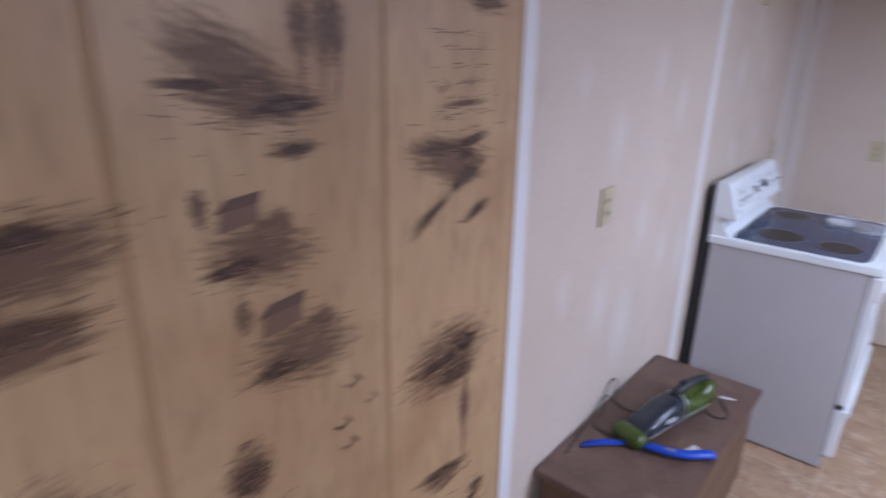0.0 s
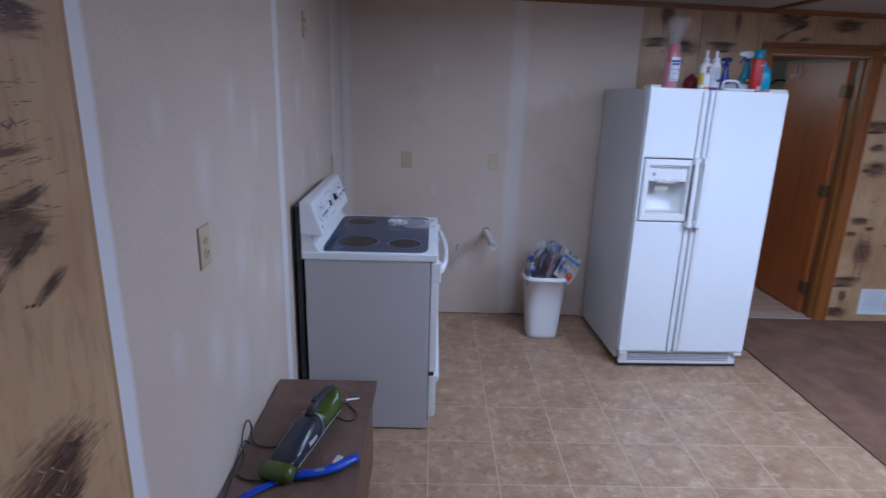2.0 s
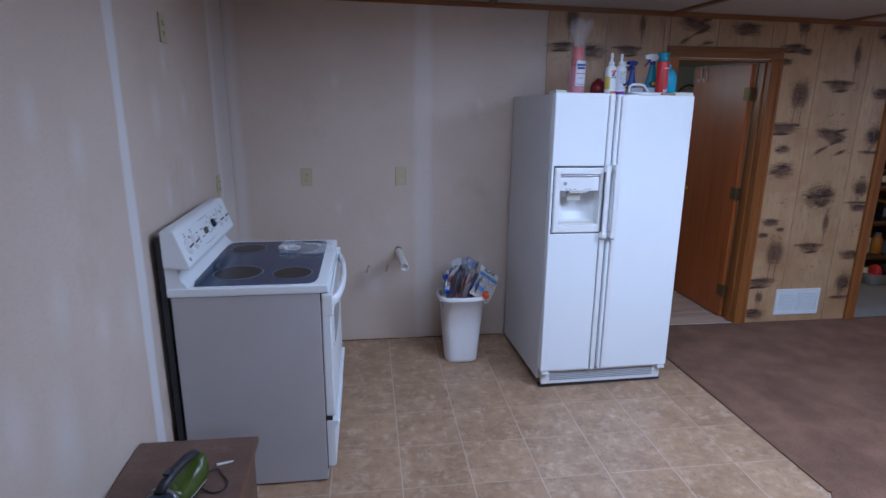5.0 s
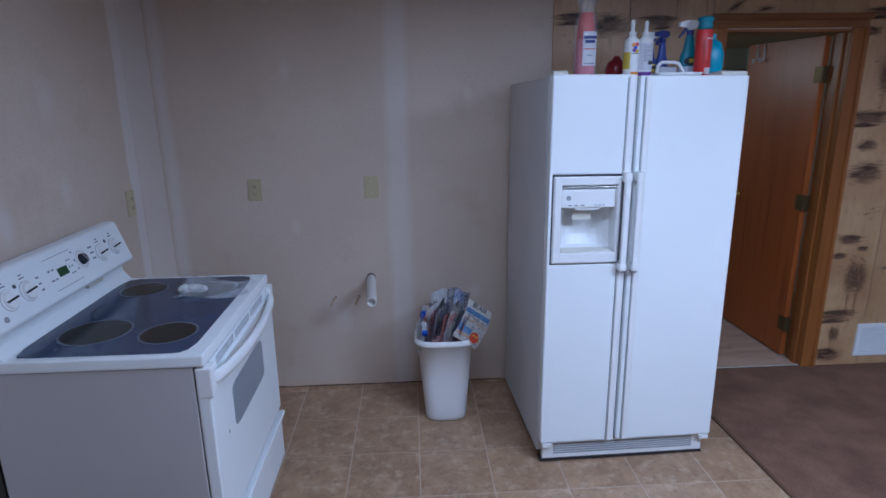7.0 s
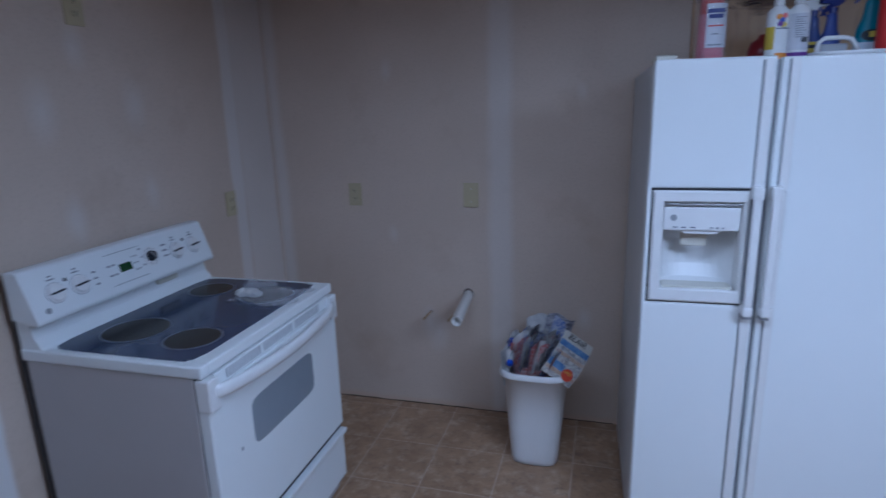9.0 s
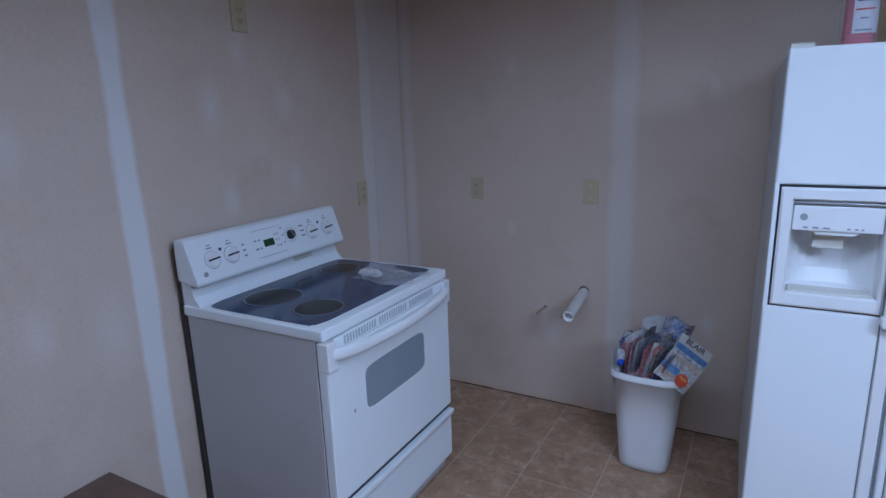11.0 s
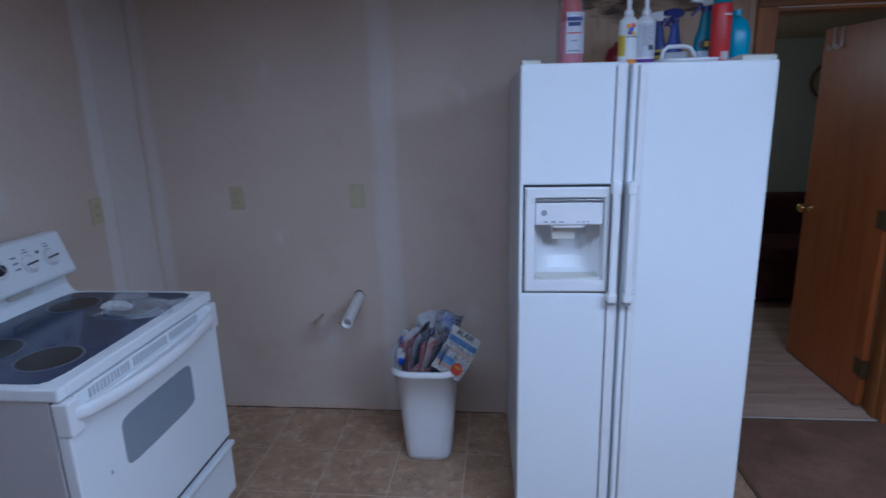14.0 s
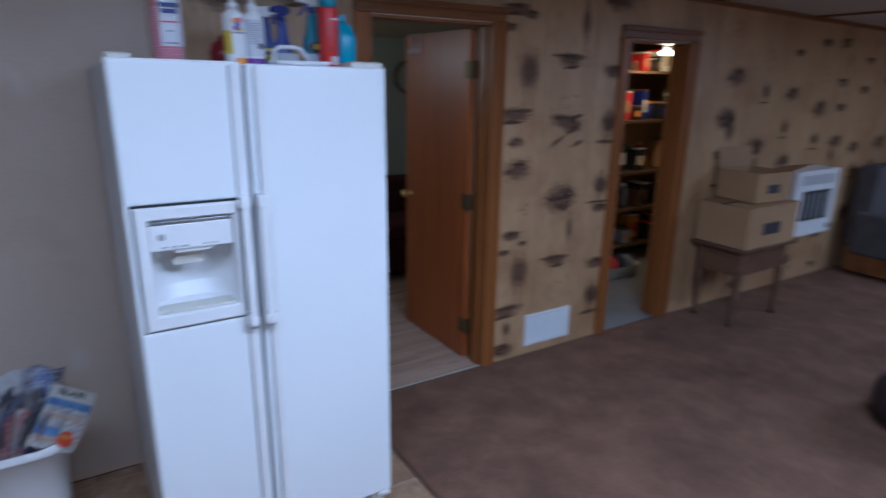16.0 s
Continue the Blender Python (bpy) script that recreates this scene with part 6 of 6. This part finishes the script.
    if kind == "hill":
        patch(-0.035, 0.050, 0.105, 0.045, -24, False, 16.0, 1.3)
        patch(0.01, 0.0, 0.12, 0.030, -8, False, 10.0)
        patch(-0.085, 0.022, 0.060, 0.008, -3)
        patch(0.05, -0.012, 0.085, 0.014, 2)
        patch(0.06, -0.075, 0.060, 0.011, 3)
        hatch(0.0, -0.02, 0.12, 0.06, 50, -6)
        for tx in (0.085, 0.125, 0.15):
            crown(tx, 0.10, 0.022, 0.07, 50)
            for k in range(6):
                mark(tx + r.gauss(0, 0.001), 0.0 + k * 0.016, 0.0035, 0.03)
    if kind == "cabin":
        patch(0.02, -0.02, 0.10, 0.05, -14, False, 14.0, 1.3)
        patch(-0.03, -0.035, 0.06, 0.012, 6)
        hatch(0.02, -0.02, 0.09, 0.05, 60, -10)
        for y, pts in ((0.0018, ((-0.045, 0.022), (0.018, 0.030), (0.018, 0.058), (-0.042, 0.050))), (0.0020, ((-0.052, 0.050), (-0.030, 0.068), (0.026, 0.074), (0.020, 0.056)))):
            f = bm.faces.new([bm.verts.new((x, -y, z)) for x, z in pts])
            f.material_index = 0
        crown(-0.07, 0.065, 0.014, 0.03, 36)
        crown(0.05, 0.02, 0.03, 0.02, 40)
    if kind == "lines":
        for k in range(7):
            hatch(0.0, 0.10 - 0.03 * k, 0.11, 0.006, 12, 2)
        patch(0.0, -0.03, 0.09, 0.006, 3, False)
    me = bpy.data.meshes.new("print_" + kind)
    bm.to_mesh(me)
    bm.free()
    for mat in (INK, WASH_DARK, WASH_LIGHT, PALE_INK):
        me.materials.append(mat)
    return me


KINDS = ("tree", "grove", "mound", "stream", "bank", "birds", "rock", "bush", "hill", "cabin", "lines")
MOTIFS = {k: [scene_print(k, 100 + 10 * i + j) for j in range(3)] for i, k in enumerate(KINDS)}


def put_print(parent, kind, m, variant):
    ob = new("print", MOTIFS[kind][variant % 3])
    ob.parent = parent
    ob.matrix_basis = m
    return ob


def plank(parent, x0, x1, z0, z1, wall):
    g = 0.0022
    if wall == "n":
        bm = box(x0 + g, x1 - g, NORTH - 0.007, NORTH - 0.0008, z0, z1, 0.0018, 1)
    else:
        bm = box(WEST + 0.0008, WEST + 0.007, x0 + g, x1 - g, z0, z1, 0.0018, 1)
    part("plank", bm, PANEL, parent)


TOPP = 2.3
groove = box(1.376, EAST, NORTH - 0.0006, NORTH - 0.0001, 0.006, 0.01)
part("groove_strip", groove, BLACK, wall_north)
GROOVES = [1.376, 1.769, 2.164, 2.541, 2.932, 3.31, 3.69, 4.075]
while GROOVES[-1] < EAST - 0.3:
    GROOVES.append(GROOVES[-1] + (0.38, 0.40, 0.37)[len(GROOVES) % 3])
GROOVES.append(EAST)
for x0, x1 in zip(GROOVES, GROOVES[1:]):
    spans = [(x0, x1, 0.008, TOPP)]
    for (a, b), head in ((DOOR_A, HEAD_A), (DOOR_B, HEAD_B)):
        a, b, head = a - 0.066, b + 0.066, head + 0.071
        out = []
        for u0, u1, w0, w1 in spans:
            if u1 <= a or u0 >= b or w0 >= head:
                out.append((u0, u1, w0, w1))
                continue
            if u0 < a:
                out.append((u0, a + 0.002, w0, w1))
            if u1 > b:
                out.append((b - 0.002, u1, w0, w1))
            out.append((max(u0, a + 0.002), min(u1, b - 0.002), head, w1))
        spans = out
    for u0, u1, w0, w1 in spans:
        if u1 - u0 > 0.012:
            plank(wall_north, u0, u1, w0, w1, "n")

NP = [("grove", 1.53, 2.0, 0.75), ("mound", 1.66, 1.95, 0.8), ("tree", 1.93, 1.98, 0.9), ("birds", 1.49, 1.87, 0.6), ("stream", 2.38, 2.11, 0.95), ("bank", 2.75, 2.13, 1.1), ("grove", 3.16, 2.02, 0.75), ("bank", 3.20, 1.99, 0.6), ("bank", 3.06, 1.92, 0.6), ("birds", 3.21, 2.13, 0.5), ("grove", 3.20, 1.49, 1.05), ("birds", 3.09, 1.75, 0.4), ("mound", 3.16, 1.17, 0.8), ("mound", 3.14, 1.32, 0.45), ("birds", 3.16, 0.92, 0.7), ("bank", 3.14, 0.80, 0.85), ("bank", 3.22, 0.74, 0.4), ("bank", 3.09, 0.70, 0.5), ("grove", 3.20, 0.35, 1.05), ("birds", 3.09, 0.60, 0.4), ("mound", 3.12, 0.07, 0.6), ("grove", 3.13, 0.11, 0.5), ("mound", 3.46, 2.15, 0.65), ("tree", 3.50, 1.78, 1.1), ("stream", 3.50, 1.39, 1.0), ("rock", 3.49, 0.97, 0.9), ("tree", 3.49, 0.61, 1.05), ("birds", 3.50, 0.39, 0.6), ("mound", 3.85, 2.10, 0.9), ("birds", 3.84, 1.88, 0.5), ("bank", 3.86, 1.72, 1.1), ("bush", 3.83, 1.30, 1.15), ("bush", 3.81, 0.93, 1.05), ("bank", 3.83, 0.90, 0.8), ("birds", 3.81, 0.71, 0.6), ("bank", 3.84, 0.54, 1.0), ("bush", 3.81, 0.19, 1.15)]
for i, (kind, x, z, s) in enumerate(NP):
    put_print(wall_north, kind, Matrix.Translation((x, NORTH - 0.0072, z)) @ Matrix.Diagonal((s * 1.35, 1, s * 1.27, 1)), i)
rnd = random.Random(77)
order = ("mound", "birds", "bank", "tree", "stream", "grove", "birds", "rock", "bush")
n = 0
for k, (x0, x1) in enumerate(zip(GROOVES, GROOVES[1:])):
    if x0 < 4.5:
        continue
    z = rnd.uniform(0.1, 0.25)
    while z < 2.05:
        put_print(wall_north, order[n % 9], Matrix.Translation(((x0 + x1) / 2 + rnd.uniform(-0.06, 0.06), NORTH - 0.0072, z)) @ Matrix.Diagonal((rnd.uniform(0.85, 1.2), 1, rnd.uniform(0.85, 1.2), 1)), n)
        z += rnd.uniform(0.2, 0.33)
        n += 1 + (rnd.random() < 0.3)

GROOVE_TAN = wood("groove_tan", (0.42, 0.255, 0.135), (0.34, 0.20, 0.10), 0.5)
for y0, y1 in ((-3.4, -2.95), (-2.95, -2.5), (-2.5, -2.05), (-2.05, -1.65), (-1.65, -1.2), (-1.2, -0.8), (-0.8, -0.42), (-0.42, -0.12), (-0.12, 0.304), (0.304, 0.745), (0.745, 1.156)):
    plank(wall_west, y0 + 0.004, y1 - 0.004, 0.008, 2.3, "w")
    part("groove_strip", box(WEST + 0.0006, WEST + 0.0045, y1 - 0.0105, y1 + 0.0105, 0.008, 2.29), GROOVE_TAN, wall_west, "brown printed groove")
WP = [("hill", 0.50, 1.60, 1.0), ("cabin", 0.475, 1.40, 1.0), ("cabin", 0.535, 1.215, 1.15), ("stream", 0.925, 1.435, 1.25), ("lines", 0.965, 1.60, 1.0), ("rock", 0.93, 1.01, 1.12), ("bank", 1.03, 1.775, 1.0), ("bank", 1.05, 0.60, 0.5), ("mound", 0.20, 1.44, 1.05), ("bank", 0.185, 1.36, 1.3), ("birds", 0.615, 1.01, 1.25), ("bush", 0.43, 0.93, 1.0), ("tree", 0.08, 1.72, 1.4), ("rock", 0.11, 1.05, 1.2), ("grove", 0.58, 0.45, 1.2), ("stream", 0.95, 0.5, 1.3), ("tree", 0.92, 0.72, 1.1), ("bush", 0.15, 0.5, 1.2), ("bush", 0.12, 2.05, 1.2), ("birds", 0.96, 1.98, 1.0)]
for i, (kind, y, z, s) in enumerate(WP):
    put_print(wall_west, kind, Matrix.Translation((WEST + 0.0072, y, z)) @ pose(0, 0, 0, 0, 0, 90) @ Matrix.Diagonal((s, 1, s, 1)), i)

# Vinyl tiles
PITCH, X0, Y0, G = 0.314, 0.018, 4.123, 0.0024


def clip(poly, a, b):
    """Keeps the part of a polygon to the left of the line a-b."""
    out = []
    for p, q in zip(poly, poly[1:] + poly[:1]):
        sp = (b[0] - a[0]) * (p[1] - a[1]) - (b[1] - a[1]) * (p[0] - a[0])
        sq = (b[0] - a[0]) * (q[1] - a[1]) - (b[1] - a[1]) * (q[0] - a[0])
        if sp >= 0:
            out.append(p)
        if (sp > 0) != (sq > 0) and abs(sp - sq) > 1e-9:
            t = sp / (sp - sq)
            out.append((p[0] + t * (q[0] - p[0]), p[1] + t * (q[1] - p[1])))
    return out


def tile_mesh(poly):
    bm = bmesh.new()
    cx, cy = sum(p[0] for p in poly) / len(poly), sum(p[1] for p in poly) / len(poly)
    inner = [(cx + (x - cx) * 0.996, cy + (y - cy) * 0.996) for x, y in poly]
    lo = [bm.verts.new((x, y, -0.0011)) for x, y in poly]
    hi = [bm.verts.new((x, y, 0.0)) for x, y in inner]
    bm.faces.new(hi)
    for k in range(len(poly)):
        bm.faces.new((lo[k], lo[(k + 1) % len(poly)], hi[(k + 1) % len(poly)], hi[k]))
    bmesh.ops.recalc_face_normals(bm, faces=bm.faces[:])
    me = bpy.data.meshes.new("tile")
    bm.to_mesh(me)
    bm.free()
    me.materials.append(TILE)
    return me


floor = bpy.data.objects["floor"]
half = PITCH / 2 - G
whole = tile_mesh([(-half, -half), (half, -half), (half, half), (-half, half)])
edges = list(zip(VINYL, VINYL[1:] + VINYL[:1]))
for i in range(-3, 8):
    for j in range(-10, 2):
        cx, cy = X0 + (i + 0.5) * PITCH, Y0 + (j - 0.5) * PITCH
        square = [(cx - half, cy - half), (cx + half, cy - half), (cx + half, cy + half), (cx - half, cy + half)]
        poly = square
        for a, b in edges:
            poly = clip(poly, b, a) if len(poly) > 2 else []
        if len(poly) < 3:
            continue
        same = all(abs(p[0] - q[0]) + abs(p[1] - q[1]) < 1e-6 for p, q in zip(poly, square)) and len(poly) == 4
        ob = new("tile", whole if same else tile_mesh([(x - cx, y - cy) for x, y in poly]))
        ob.parent = floor
        ob.matrix_basis = pose(cx, cy, 0)
